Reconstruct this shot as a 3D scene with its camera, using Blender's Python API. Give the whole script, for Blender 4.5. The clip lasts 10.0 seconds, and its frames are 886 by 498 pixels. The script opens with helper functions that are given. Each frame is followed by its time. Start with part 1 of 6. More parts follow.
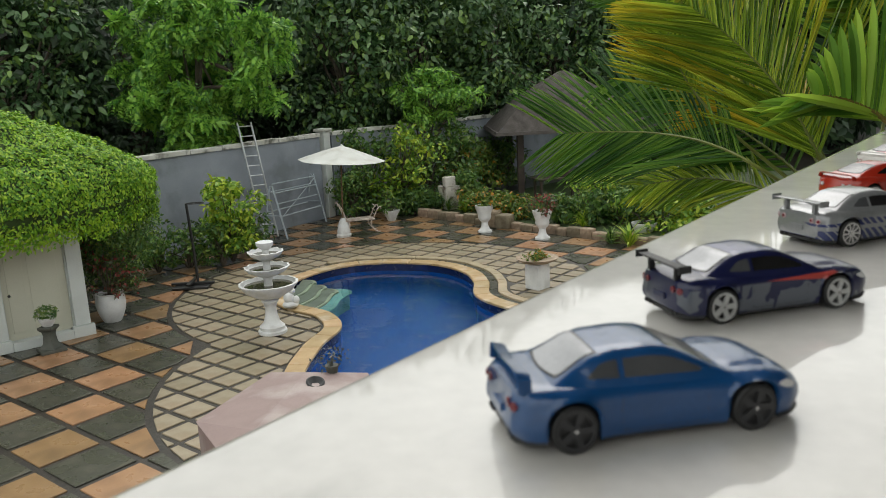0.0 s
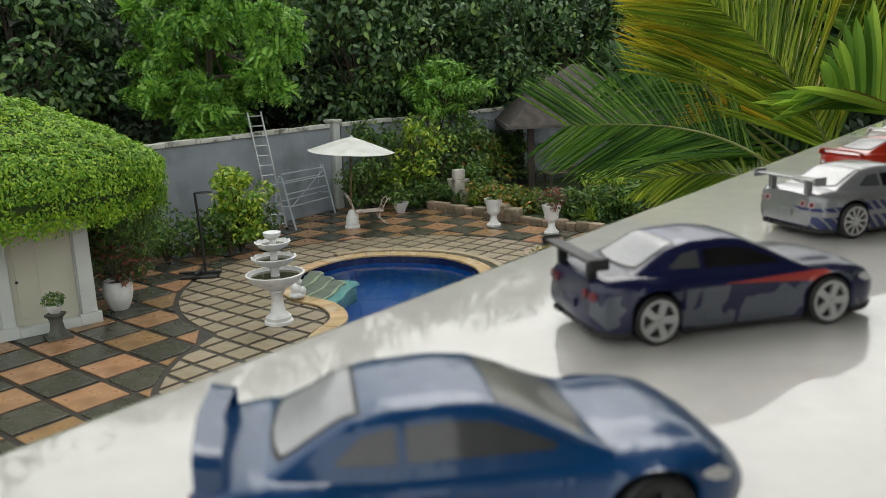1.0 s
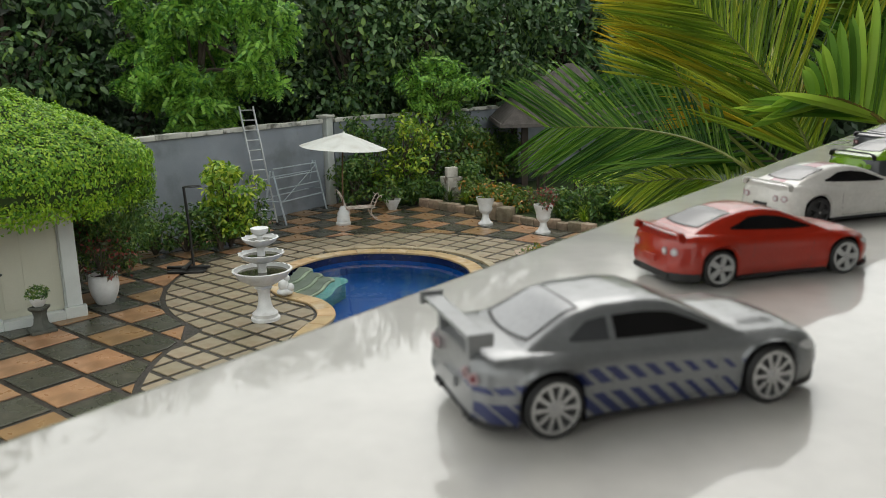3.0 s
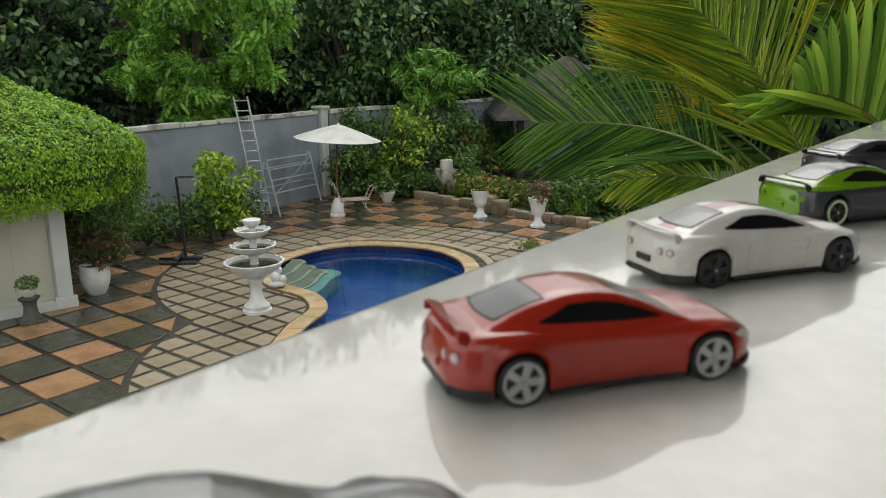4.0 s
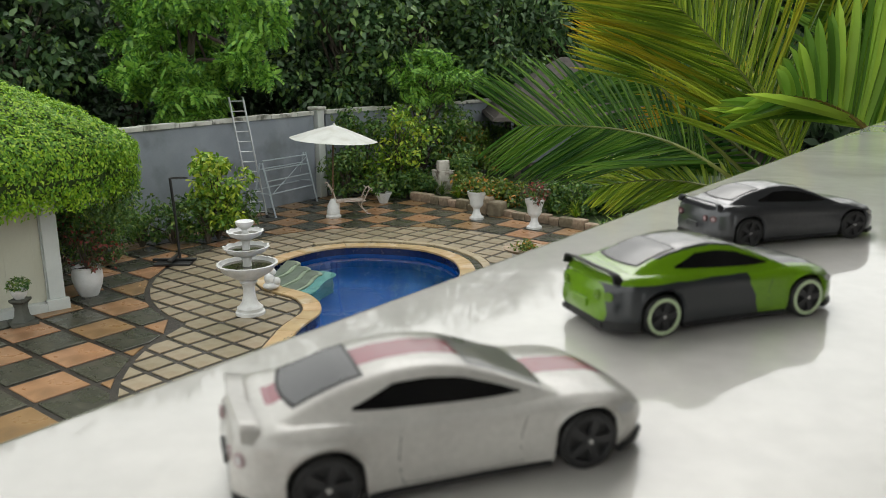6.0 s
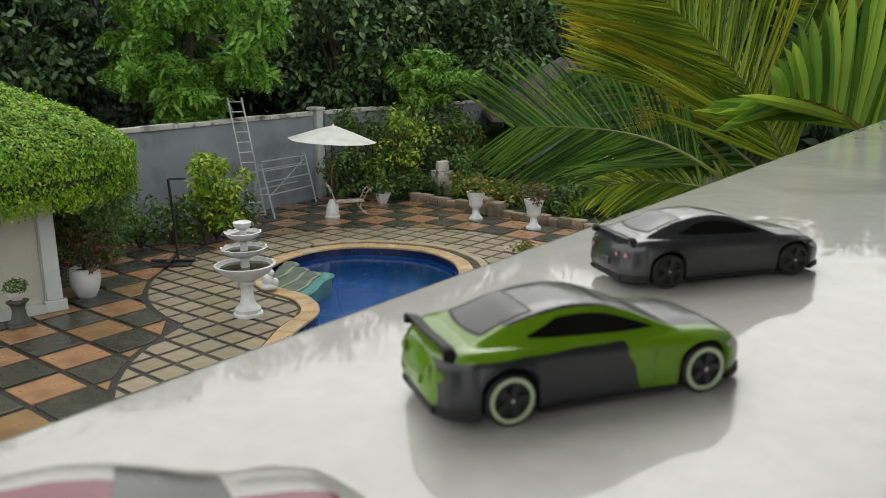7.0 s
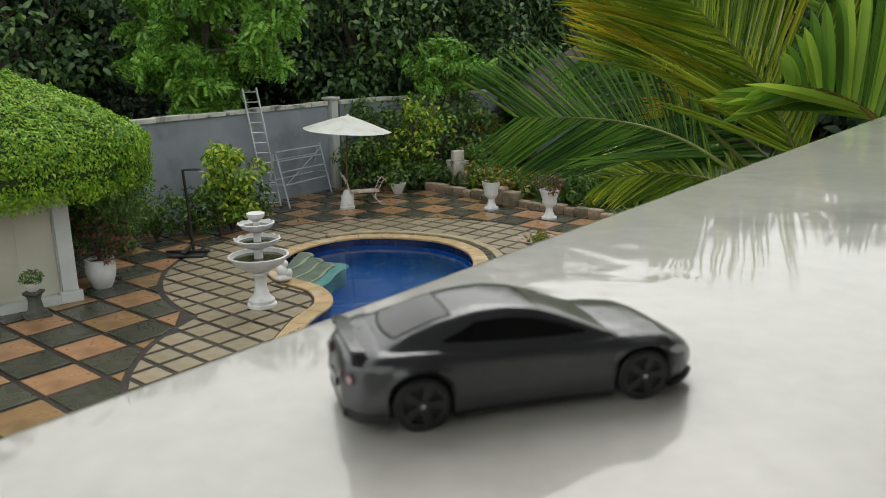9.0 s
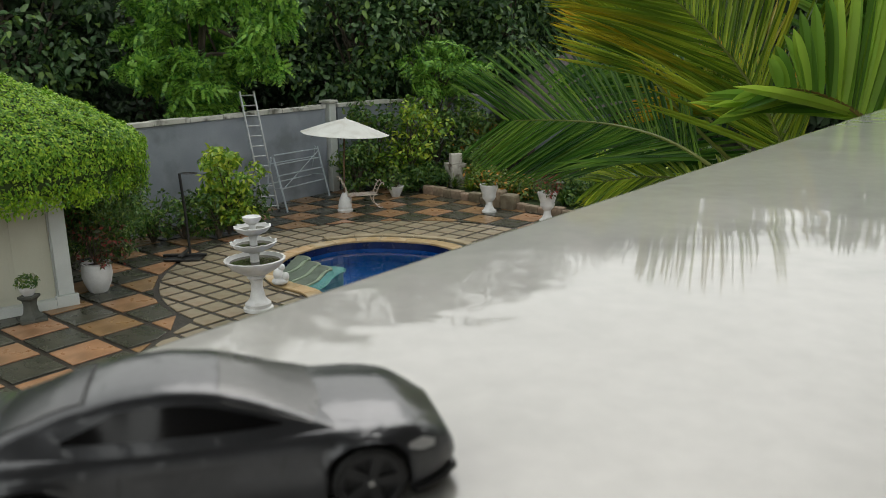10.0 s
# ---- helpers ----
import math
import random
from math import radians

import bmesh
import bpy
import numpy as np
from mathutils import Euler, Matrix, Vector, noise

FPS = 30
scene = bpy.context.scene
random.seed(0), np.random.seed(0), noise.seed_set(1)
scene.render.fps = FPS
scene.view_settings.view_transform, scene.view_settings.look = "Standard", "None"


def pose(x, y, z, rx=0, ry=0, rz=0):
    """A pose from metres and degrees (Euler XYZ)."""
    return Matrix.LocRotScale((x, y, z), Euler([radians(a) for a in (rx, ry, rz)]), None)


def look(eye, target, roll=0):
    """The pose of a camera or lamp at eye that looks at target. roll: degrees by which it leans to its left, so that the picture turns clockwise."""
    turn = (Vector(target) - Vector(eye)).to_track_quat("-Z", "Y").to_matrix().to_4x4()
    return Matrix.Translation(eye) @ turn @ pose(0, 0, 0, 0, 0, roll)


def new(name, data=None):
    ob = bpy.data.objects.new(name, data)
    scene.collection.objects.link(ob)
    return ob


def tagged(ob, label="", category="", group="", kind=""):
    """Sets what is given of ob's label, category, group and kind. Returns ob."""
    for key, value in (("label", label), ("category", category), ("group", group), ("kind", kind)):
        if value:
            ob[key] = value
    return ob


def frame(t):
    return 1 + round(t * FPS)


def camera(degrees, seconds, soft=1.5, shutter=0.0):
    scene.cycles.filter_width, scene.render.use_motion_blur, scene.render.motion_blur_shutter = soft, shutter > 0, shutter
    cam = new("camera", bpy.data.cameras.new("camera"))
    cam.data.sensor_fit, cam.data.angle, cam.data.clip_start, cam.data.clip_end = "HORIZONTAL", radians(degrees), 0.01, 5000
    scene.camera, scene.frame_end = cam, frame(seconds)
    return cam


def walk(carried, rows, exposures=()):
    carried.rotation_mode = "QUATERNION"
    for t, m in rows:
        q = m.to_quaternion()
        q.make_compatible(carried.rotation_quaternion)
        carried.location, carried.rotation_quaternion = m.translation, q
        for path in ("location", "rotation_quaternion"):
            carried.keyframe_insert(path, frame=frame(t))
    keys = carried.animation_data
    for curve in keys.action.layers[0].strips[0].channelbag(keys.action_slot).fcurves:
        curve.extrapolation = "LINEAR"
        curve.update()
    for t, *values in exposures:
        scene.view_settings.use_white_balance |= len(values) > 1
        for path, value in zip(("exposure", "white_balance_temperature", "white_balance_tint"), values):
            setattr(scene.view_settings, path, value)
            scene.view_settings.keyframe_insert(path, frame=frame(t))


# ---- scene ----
cam = camera(57.8, 10.0, soft=0.6)
cam.data.dof.use_dof = True
cam.data.dof.focus_distance, cam.data.dof.aperture_fstop = 2.0, 36.0
PATH = [
    (0, (0.016, 0.068, 4.642), (0.081, 2.02, 4.213), -2.8),
    (0.5, (0.037, 0.106, 4.634), (0.084, 2.057, 4.196), -2.4),
    (1, (0.059, 0.139, 4.622), (0.099, 2.088, 4.177), -2.1),
    (1.5, (0.087, 0.159, 4.623), (0.126, 2.108, 4.179), -2.2),
    (2, (0.114, 0.186, 4.624), (0.155, 2.136, 4.183), -2.2),
    (2.5, (0.138, 0.215, 4.625), (0.184, 2.165, 4.182), -1.7),
    (4, (0.227, 0.319, 4.631), (0.289, 2.261, 4.159), -0.6),
    (4.5, (0.248, 0.338, 4.628), (0.31, 2.281, 4.156), -0.6),
    (5, (0.256, 0.362, 4.635), (0.321, 2.304, 4.162), -0.5),
    (5.5, (0.29, 0.394, 4.635), (0.354, 2.336, 4.163), -0.5),
    (7, (0.365, 0.464, 4.637), (0.427, 2.407, 4.166), -0.6),
    (7.5, (0.383, 0.484, 4.639), (0.445, 2.427, 4.168), -0.7),
    (8, (0.407, 0.506, 4.638), (0.46, 2.447, 4.161), -0.7),
    (8.5, (0.426, 0.53, 4.637), (0.454, 2.468, 4.144), -0.9),
    (9, (0.444, 0.56, 4.637), (0.461, 2.497, 4.141), -1.0),
    (9.5, (0.471, 0.587, 4.633), (0.488, 2.525, 4.139), -1.1),
    (10, (0.495, 0.604, 4.633), (0.513, 2.542, 4.144), -1.1),
]
walk(cam, [(t, look(eye, target, roll)) for t, eye, target, roll in PATH], exposures=[(0, 0.30), (2.5, 0.30), (4.5, 0.24), (5.5, 0.42), (7.0, 0.2), (7.5, 0.14), (8.0, 0.22), (8.5, 0.26), (9.2, 0.12), (10, 0.05)])

# ---- world, sun, exposure ----
world = bpy.data.worlds.new("overcast_sky")
scene.world = world
world.use_nodes = True
wn, wl = world.node_tree.nodes, world.node_tree.links
sky = wn.new("ShaderNodeTexSky")
sky.sky_type, sky.sun_disc = "NISHITA", False
sky.sun_elevation, sky.sun_rotation = radians(50), radians(12)
sky.air_density, sky.dust_density, sky.ozone_density = 1.0, 6.0, 1.0
grey = wn.new("ShaderNodeHueSaturation")
grey.inputs["Saturation"].default_value = 0.3
wl.new(sky.outputs[0], grey.inputs["Color"])
cloud = wn.new("ShaderNodeMix")                 # the even white of a closed cloud cover over the sky
cloud.data_type = "RGBA"
cloud.inputs["Factor"].default_value = 0.8
cloud.inputs["B"].default_value = (7.35, 7.5, 7.15, 1)
wl.new(grey.outputs[0], cloud.inputs["A"])
wl.new(cloud.outputs["Result"], wn["Background"].inputs["Color"])
wn["Background"].inputs["Strength"].default_value = 0.15
sun_data = bpy.data.lights.new("sun", "SUN")
sun_data.energy, sun_data.angle, sun_data.color = 0.6, radians(40), (1.0, 0.98, 0.95)
sun = new("sun", sun_data)
sun.matrix_world = look((6.9, 32, 40), (0, 0, 0))


# ---- materials ----
def mat(name, c1, c2=None, scale=6.0, rough=0.6, metal=0.0, bump=0.0, fine=60.0, rand=0.0, island=0.0, spec=0.5, rough_var=0.1,
        coat=0.0, stain=None, stain_scale=1.2, stain_amount=0.5):
    """Two-scale noise between two colours, fine grain relief, optional stain and variation by object or by loose piece."""
    m = bpy.data.materials.new(name)
    m.use_nodes = True
    nt = m.node_tree
    n, l = nt.nodes, nt.links
    b = n["Principled BSDF"]
    c2 = c2 or tuple(v * 0.75 for v in c1)
    tc = n.new("ShaderNodeTexCoord")
    big, small = n.new("ShaderNodeTexNoise"), n.new("ShaderNodeTexNoise")
    for node, sc, det in ((big, scale, 6), (small, fine, 4)):
        node.inputs["Scale"].default_value, node.inputs["Detail"].default_value = sc, det
        l.new(tc.outputs["Object"], node.inputs["Vector"])
    ramp = n.new("ShaderNodeMapRange")
    ramp.inputs["From Min"].default_value, ramp.inputs["From Max"].default_value = 0.32, 0.68
    l.new(big.outputs["Fac"], ramp.inputs["Value"])
    mix = n.new("ShaderNodeMix")
    mix.data_type = "RGBA"
    mix.inputs["A"].default_value, mix.inputs["B"].default_value = (*c1, 1), (*c2, 1)
    l.new(ramp.outputs[0], mix.inputs["Factor"])
    col = mix.outputs["Result"]
    if stain:
        st = n.new("ShaderNodeTexNoise")
        st.inputs["Scale"].default_value, st.inputs["Detail"].default_value = stain_scale, 8
        l.new(tc.outputs["Object"], st.inputs["Vector"])
        sr = n.new("ShaderNodeMapRange")
        sr.inputs["From Min"].default_value, sr.inputs["From Max"].default_value = 0.52, 0.66
        sr.inputs["To Max"].default_value = stain_amount
        l.new(st.outputs["Fac"], sr.inputs["Value"])
        mx = n.new("ShaderNodeMix")
        mx.data_type = "RGBA"
        mx.inputs["B"].default_value = (*stain, 1)
        l.new(sr.outputs[0], mx.inputs["Factor"])
        l.new(col, mx.inputs["A"])
        col = mx.outputs["Result"]
    hsv = n.new("ShaderNodeHueSaturation")
    l.new(col, hsv.inputs["Color"])
    value = n.new("ShaderNodeMapRange")
    value.inputs["To Min"].default_value, value.inputs["To Max"].default_value = 0.86, 1.14
    l.new(small.outputs["Fac"], value.inputs["Value"])
    last = value.outputs[0]
    if rand or island:
        src = n.new("ShaderNodeObjectInfo").outputs["Random"] if rand else n.new("ShaderNodeNewGeometry").outputs["Random Per Island"]
        amount = rand or island
        rr = n.new("ShaderNodeMapRange")
        rr.inputs["To Min"].default_value, rr.inputs["To Max"].default_value = 1 - amount, 1 + amount
        l.new(src, rr.inputs["Value"])
        mul = n.new("ShaderNodeMath")
        mul.operation = "MULTIPLY"
        l.new(last, mul.inputs[0])
        l.new(rr.outputs[0], mul.inputs[1])
        last = mul.outputs[0]
        hr = n.new("ShaderNodeMapRange")
        hr.inputs["To Min"].default_value, hr.inputs["To Max"].default_value = 0.5 + amount * 0.05, 0.5 - amount * 0.05
        l.new(src, hr.inputs["Value"])
        l.new(hr.outputs[0], hsv.inputs["Hue"])
    l.new(last, hsv.inputs["Value"])
    l.new(hsv.outputs[0], b.inputs["Base Color"])
    rg = n.new("ShaderNodeMapRange")
    rg.inputs["To Min"].default_value, rg.inputs["To Max"].default_value = max(0.02, rough - rough_var), min(1, rough + rough_var)
    l.new(big.outputs["Fac"], rg.inputs["Value"])
    l.new(rg.outputs[0], b.inputs["Roughness"])
    b.inputs["Metallic"].default_value = metal
    b.inputs["Specular IOR Level"].default_value = spec
    b.inputs["Coat Weight"].default_value = coat
    b.inputs["Coat Roughness"].default_value = 0.06
    if bump:
        bp = n.new("ShaderNodeBump")
        bp.inputs["Strength"].default_value, bp.inputs["Distance"].default_value = 0.6, bump
        l.new(small.outputs["Fac"], bp.inputs["Height"])
        l.new(bp.outputs[0], b.inputs["Normal"])
    return m


def leaf_mat(name, c1, c2, island=0.35, rough=0.45, tint=None, tint_part=0.0, scale=0.7):
    """Leaves: colour per leaf, a second colour on a share of them, a little light through."""
    m = mat(name, c1, c2, scale=scale, rough=rough, island=island, fine=12)
    n, l = m.node_tree.nodes, m.node_tree.links
    b = n["Principled BSDF"]
    base = b.inputs["Base Color"].links[0].from_socket
    if tint:
        g = n.new("ShaderNodeNewGeometry")
        cmp_node = n.new("ShaderNodeMath")
        cmp_node.operation = "LESS_THAN"
        cmp_node.inputs[1].default_value = tint_part
        sh = n.new("ShaderNodeMath")
        sh.operation = "PINGPONG"
        sh.inputs[1].default_value = 0.137
        l.new(g.outputs["Random Per Island"], sh.inputs[0])
        sc = n.new("ShaderNodeMath")
        sc.operation = "DIVIDE"
        sc.inputs[1].default_value = 0.137
        l.new(sh.outputs[0], sc.inputs[0])
        l.new(sc.outputs[0], cmp_node.inputs[0])
        mx = n.new("ShaderNodeMix")
        mx.data_type = "RGBA"
        mx.inputs["B"].default_value = (*tint, 1)
        l.new(cmp_node.outputs[0], mx.inputs["Factor"])
        l.new(base, mx.inputs["A"])
        base = mx.outputs["Result"]
        l.new(base, b.inputs["Base Color"])
    tr = n.new("ShaderNodeBsdfTranslucent")
    l.new(base, tr.inputs["Color"])
    ad = n.new("ShaderNodeMixShader")
    ad.inputs[0].default_value = 0.28
    l.new(b.outputs[0], ad.inputs[1])
    l.new(tr.outputs[0], ad.inputs[2])
    l.new(ad.outputs[0], n["Material Output"].inputs["Surface"])
    return m


M = {}
M["soil"] = mat("wet_soil", (0.05, 0.035, 0.022), (0.025, 0.02, 0.012), 3, 0.8, bump=0.01, fine=25)
M["grass"] = mat("lawn", (0.045, 0.075, 0.02), (0.028, 0.05, 0.014), 2, 0.8, bump=0.01, fine=40)
M["joint"] = mat("dark_pebble_joint", (0.035, 0.028, 0.02), (0.014, 0.012, 0.01), 14, 0.4, bump=0.006, fine=90)
M["tan"] = mat("tan_stone_tile", (0.355, 0.21, 0.108), (0.255, 0.14, 0.065), 2.2, 0.30, rand=0.2, bump=0.002, fine=45, stain=(0.16, 0.1, 0.05), stain_scale=1.7, rough_var=0.15)
M["slate"] = mat("grey_green_slate_tile", (0.066, 0.067, 0.048), (0.036, 0.037, 0.028), 2.5, 0.28, rand=0.25, bump=0.003, fine=50, stain=(0.12, 0.11, 0.08), stain_scale=3, rough_var=0.15)
M["cream"] = mat("cream_stone_tile", (0.31, 0.265, 0.185), (0.23, 0.19, 0.125), 3, 0.35, rand=0.14, bump=0.002, fine=50, stain=(0.28, 0.21, 0.13), stain_scale=2, rough_var=0.15)
M["coping"] = mat("yellow_limestone_coping", (0.46, 0.33, 0.17), (0.36, 0.24, 0.11), 3, 0.4, rand=0.14, bump=0.002, stain=(0.6, 0.55, 0.45), stain_scale=2.0)
M["band"] = mat("pale_stone_band", (0.42, 0.35, 0.24), (0.32, 0.25, 0.15), 3, 0.4, rand=0.12, bump=0.002)
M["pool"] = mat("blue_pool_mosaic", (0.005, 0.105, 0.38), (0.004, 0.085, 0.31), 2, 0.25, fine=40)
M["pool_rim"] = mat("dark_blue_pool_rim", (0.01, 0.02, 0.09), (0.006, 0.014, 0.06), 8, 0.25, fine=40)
M["step"] = mat("green_tinged_pool_step", (0.115, 0.15, 0.115), (0.08, 0.105, 0.08), 3, 0.35, bump=0.002)
M["step_edge"] = mat("pale_step_edge", (0.24, 0.30, 0.21), (0.17, 0.22, 0.16), 3, 0.4)
M["step_wet"] = mat("turquoise_pool_step", (0.12, 0.36, 0.30), (0.08, 0.28, 0.24), 3, 0.4)
M["white"] = mat("white_painted_cement", (0.72, 0.73, 0.73), (0.58, 0.59, 0.59), 4, 0.5, bump=0.002, stain=(0.36, 0.34, 0.3), stain_scale=2.5, stain_amount=0.35)
M["white_wall"] = mat("white_painted_wall", (0.56, 0.595, 0.575), (0.48, 0.51, 0.495), 1.5, 0.6, stain=(0.5, 0.49, 0.42), stain_scale=1.2, stain_amount=0.35)
M["door"] = mat("cream_painted_door", (0.52, 0.52, 0.43), (0.47, 0.47, 0.38), 1.0, 0.45)
M["greywall"] = mat("weathered_blue_grey_wall", (0.27, 0.30, 0.34), (0.21, 0.235, 0.27), 0.8, 0.75, bump=0.003, stain=(0.12, 0.135, 0.14), stain_scale=0.9, stain_amount=0.6)
M["wallcap"] = mat("mouldy_white_cap", (0.62, 0.62, 0.58), (0.42, 0.42, 0.38), 2, 0.7, bump=0.004, stain=(0.06, 0.06, 0.045), stain_scale=2.4, stain_amount=0.9)
M["alu"] = mat("dull_aluminium", (0.55, 0.57, 0.58), (0.45, 0.47, 0.48), 6, 0.38, metal=0.6)
M["tube"] = mat("pale_blue_painted_tube", (0.42, 0.48, 0.53), (0.33, 0.38, 0.42), 6, 0.45)
M["black"] = mat("black_painted_steel", (0.012, 0.013, 0.014), (0.02, 0.02, 0.02), 9, 0.4)
M["canvas"] = mat("off_white_canvas", (0.62, 0.63, 0.60), (0.52, 0.53, 0.50), 2, 0.8, stain=(0.45, 0.42, 0.35), stain_scale=2, stain_amount=0.3)
M["wood"] = mat("brown_wood", (0.16, 0.09, 0.045), (0.09, 0.05, 0.025), 5, 0.6)
M["darkwood"] = mat("dark_wood_post", (0.05, 0.033, 0.024), (0.03, 0.02, 0.015), 5, 0.6)
M["thatch"] = mat("grey_brown_thatch", (0.085, 0.075, 0.068), (0.05, 0.043, 0.038), 4, 0.9, bump=0.03, fine=30)
M["bark"] = mat("tree_bark", (0.10, 0.08, 0.06), (0.05, 0.04, 0.03), 4, 0.9, bump=0.01, fine=20)
M["iron"] = mat("rusty_white_iron", (0.6, 0.55, 0.5), (0.42, 0.34, 0.28), 12, 0.5, stain=(0.2, 0.09, 0.05), stain_scale=8, stain_amount=0.7)
M["kerb"] = mat("rough_bed_stone", (0.36, 0.29, 0.21), (0.2, 0.15, 0.10), 5, 0.8, rand=0.35, bump=0.01, fine=25, stain=(0.1, 0.08, 0.05), stain_scale=4)
M["pink"] = mat("faded_pink_cement", (0.29, 0.21, 0.195), (0.24, 0.175, 0.165), 1.5, 0.6, stain=(0.5, 0.44, 0.41), stain_scale=1.5)
# House is out of view; plaster darkened so less light bounces onto the cars.
M["house"] = mat("darkened_house_plaster", (0.22, 0.20, 0.175), (0.18, 0.165, 0.145), 1.2, 0.7)
M["floor"] = mat("balcony_floor_tile", (0.28, 0.26, 0.23), (0.22, 0.2, 0.18), 3, 0.4)
M["oldwhite"] = mat("stained_white_planter", (0.62, 0.60, 0.55), (0.4, 0.37, 0.33), 4, 0.7, stain=(0.12, 0.08, 0.06), stain_scale=5, stain_amount=0.85)
M["stand"] = mat("dark_green_grey_cement", (0.09, 0.095, 0.08), (0.055, 0.06, 0.05), 5, 0.6, bump=0.003)

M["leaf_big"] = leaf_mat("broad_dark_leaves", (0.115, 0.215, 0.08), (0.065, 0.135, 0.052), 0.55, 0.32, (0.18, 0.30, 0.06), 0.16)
# Darker copy of the leaf green; the woods' shade is put into it.
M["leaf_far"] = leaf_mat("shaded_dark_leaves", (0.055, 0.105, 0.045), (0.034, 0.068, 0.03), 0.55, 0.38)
M["leaf_feather"] = leaf_mat("fresh_feathery_leaves", (0.18, 0.41, 0.06), (0.085, 0.23, 0.032), 0.55, 0.45, (0.28, 0.52, 0.07), 0.35)
M["ivy"] = leaf_mat("bright_creeper_leaves", (0.22, 0.43, 0.022), (0.12, 0.29, 0.016), 0.45, 0.5, (0.36, 0.54, 0.035), 0.25)
M["shrub_lime"] = leaf_mat("lime_shrub_leaves", (0.20, 0.36, 0.03), (0.10, 0.22, 0.022), 0.4, 0.4, (0.44, 0.54, 0.05), 0.3)
M["shrub"] = leaf_mat("garden_shrub_leaves", (0.085, 0.19, 0.032), (0.045, 0.11, 0.022), 0.5, 0.42, (0.18, 0.26, 0.04), 0.18)
M["croton"] = leaf_mat("yellow_and_orange_leaves", (0.14, 0.22, 0.03), (0.08, 0.14, 0.02), 0.45, 0.45, (0.46, 0.22, 0.03), 0.14)
M["redleaf"] = leaf_mat("dull_red_leaves", (0.09, 0.12, 0.05), (0.07, 0.07, 0.035), 0.4, 0.5, (0.28, 0.06, 0.05), 0.35)
def palm_mat(name, deep, fresh, yellow=(0.48, 0.40, 0.025), rust=(0.46, 0.22, 0.02), rough=0.28):
    """Palm leaflets that age from green over yellow to orange, by the 'age' stored with each leaflet."""
    m = leaf_mat(name, fresh, deep, 0.6, rough, None, 0, 3)
    n, l = m.node_tree.nodes, m.node_tree.links
    b = n["Principled BSDF"]
    base = b.inputs["Base Color"].links[0].from_socket
    at = n.new("ShaderNodeAttribute")
    at.attribute_name = "age"
    for lo, hi, colour in ((0.25, 0.6, yellow), (0.65, 1.0, rust)):
        mr = n.new("ShaderNodeMapRange")
        mr.inputs["From Min"].default_value, mr.inputs["From Max"].default_value = lo, hi
        l.new(at.outputs["Fac"], mr.inputs["Value"])
        mx = n.new("ShaderNodeMix")
        mx.data_type = "RGBA"
        mx.inputs["B"].default_value = (*colour, 1)
        l.new(mr.outputs["Result"], mx.inputs["Factor"])
        l.new(base, mx.inputs["A"])
        base = mx.outputs["Result"]
    l.new(base, b.inputs["Base Color"])
    l.new(base, n["Translucent BSDF"].inputs["Color"])
    n["Mix Shader"].inputs[0].default_value = 0.4
    b.inputs["Specular IOR Level"].default_value = 0.25
    return m


M["palm_green"] = palm_mat("deep_green_palm_leaflets", (0.05, 0.135, 0.02), (0.13, 0.27, 0.04), rough=0.33)
M["palm_gold"] = palm_mat("yellowing_palm_leaflets", (0.15, 0.25, 0.027), (0.36, 0.50, 0.05), (0.54, 0.47, 0.035), (0.58, 0.33, 0.03))
M["palm_lime"] = palm_mat("light_green_palm_leaflets", (0.22, 0.42, 0.05), (0.34, 0.56, 0.08), rough=0.4)
M["rachis"] = mat("yellow_green_palm_stalk", (0.20, 0.23, 0.045), (0.13, 0.16, 0.035), 8, 0.4)
M["rachis_red"] = mat("orange_brown_palm_stalk", (0.26, 0.13, 0.04), (0.30, 0.26, 0.06), 4, 0.4)

# water: clear, nearly still
water = bpy.data.materials.new("clear_pool_water")
water.use_nodes = True
wb = water.node_tree.nodes["Principled BSDF"]
wb.inputs["Base Color"].default_value = (0.75, 0.9, 1.0, 1)
wb.inputs["Transmission Weight"].default_value = 1.0
wb.inputs["IOR"].default_value, wb.inputs["Roughness"].default_value = 1.33, 0.03
wnz = water.node_tree.nodes.new("ShaderNodeTexNoise")
wnz.inputs["Scale"].default_value = 2.5
wtc = water.node_tree.nodes.new("ShaderNodeTexCoord")
water.node_tree.links.new(wtc.outputs["Object"], wnz.inputs["Vector"])
wbp = water.node_tree.nodes.new("ShaderNodeBump")
wbp.inputs["Strength"].default_value, wbp.inputs["Distance"].default_value = 0.25, 0.02
water.node_tree.links.new(wnz.outputs["Fac"], wbp.inputs["Height"])
water.node_tree.links.new(wbp.outputs[0], wb.inputs["Normal"])
M["water"] = water


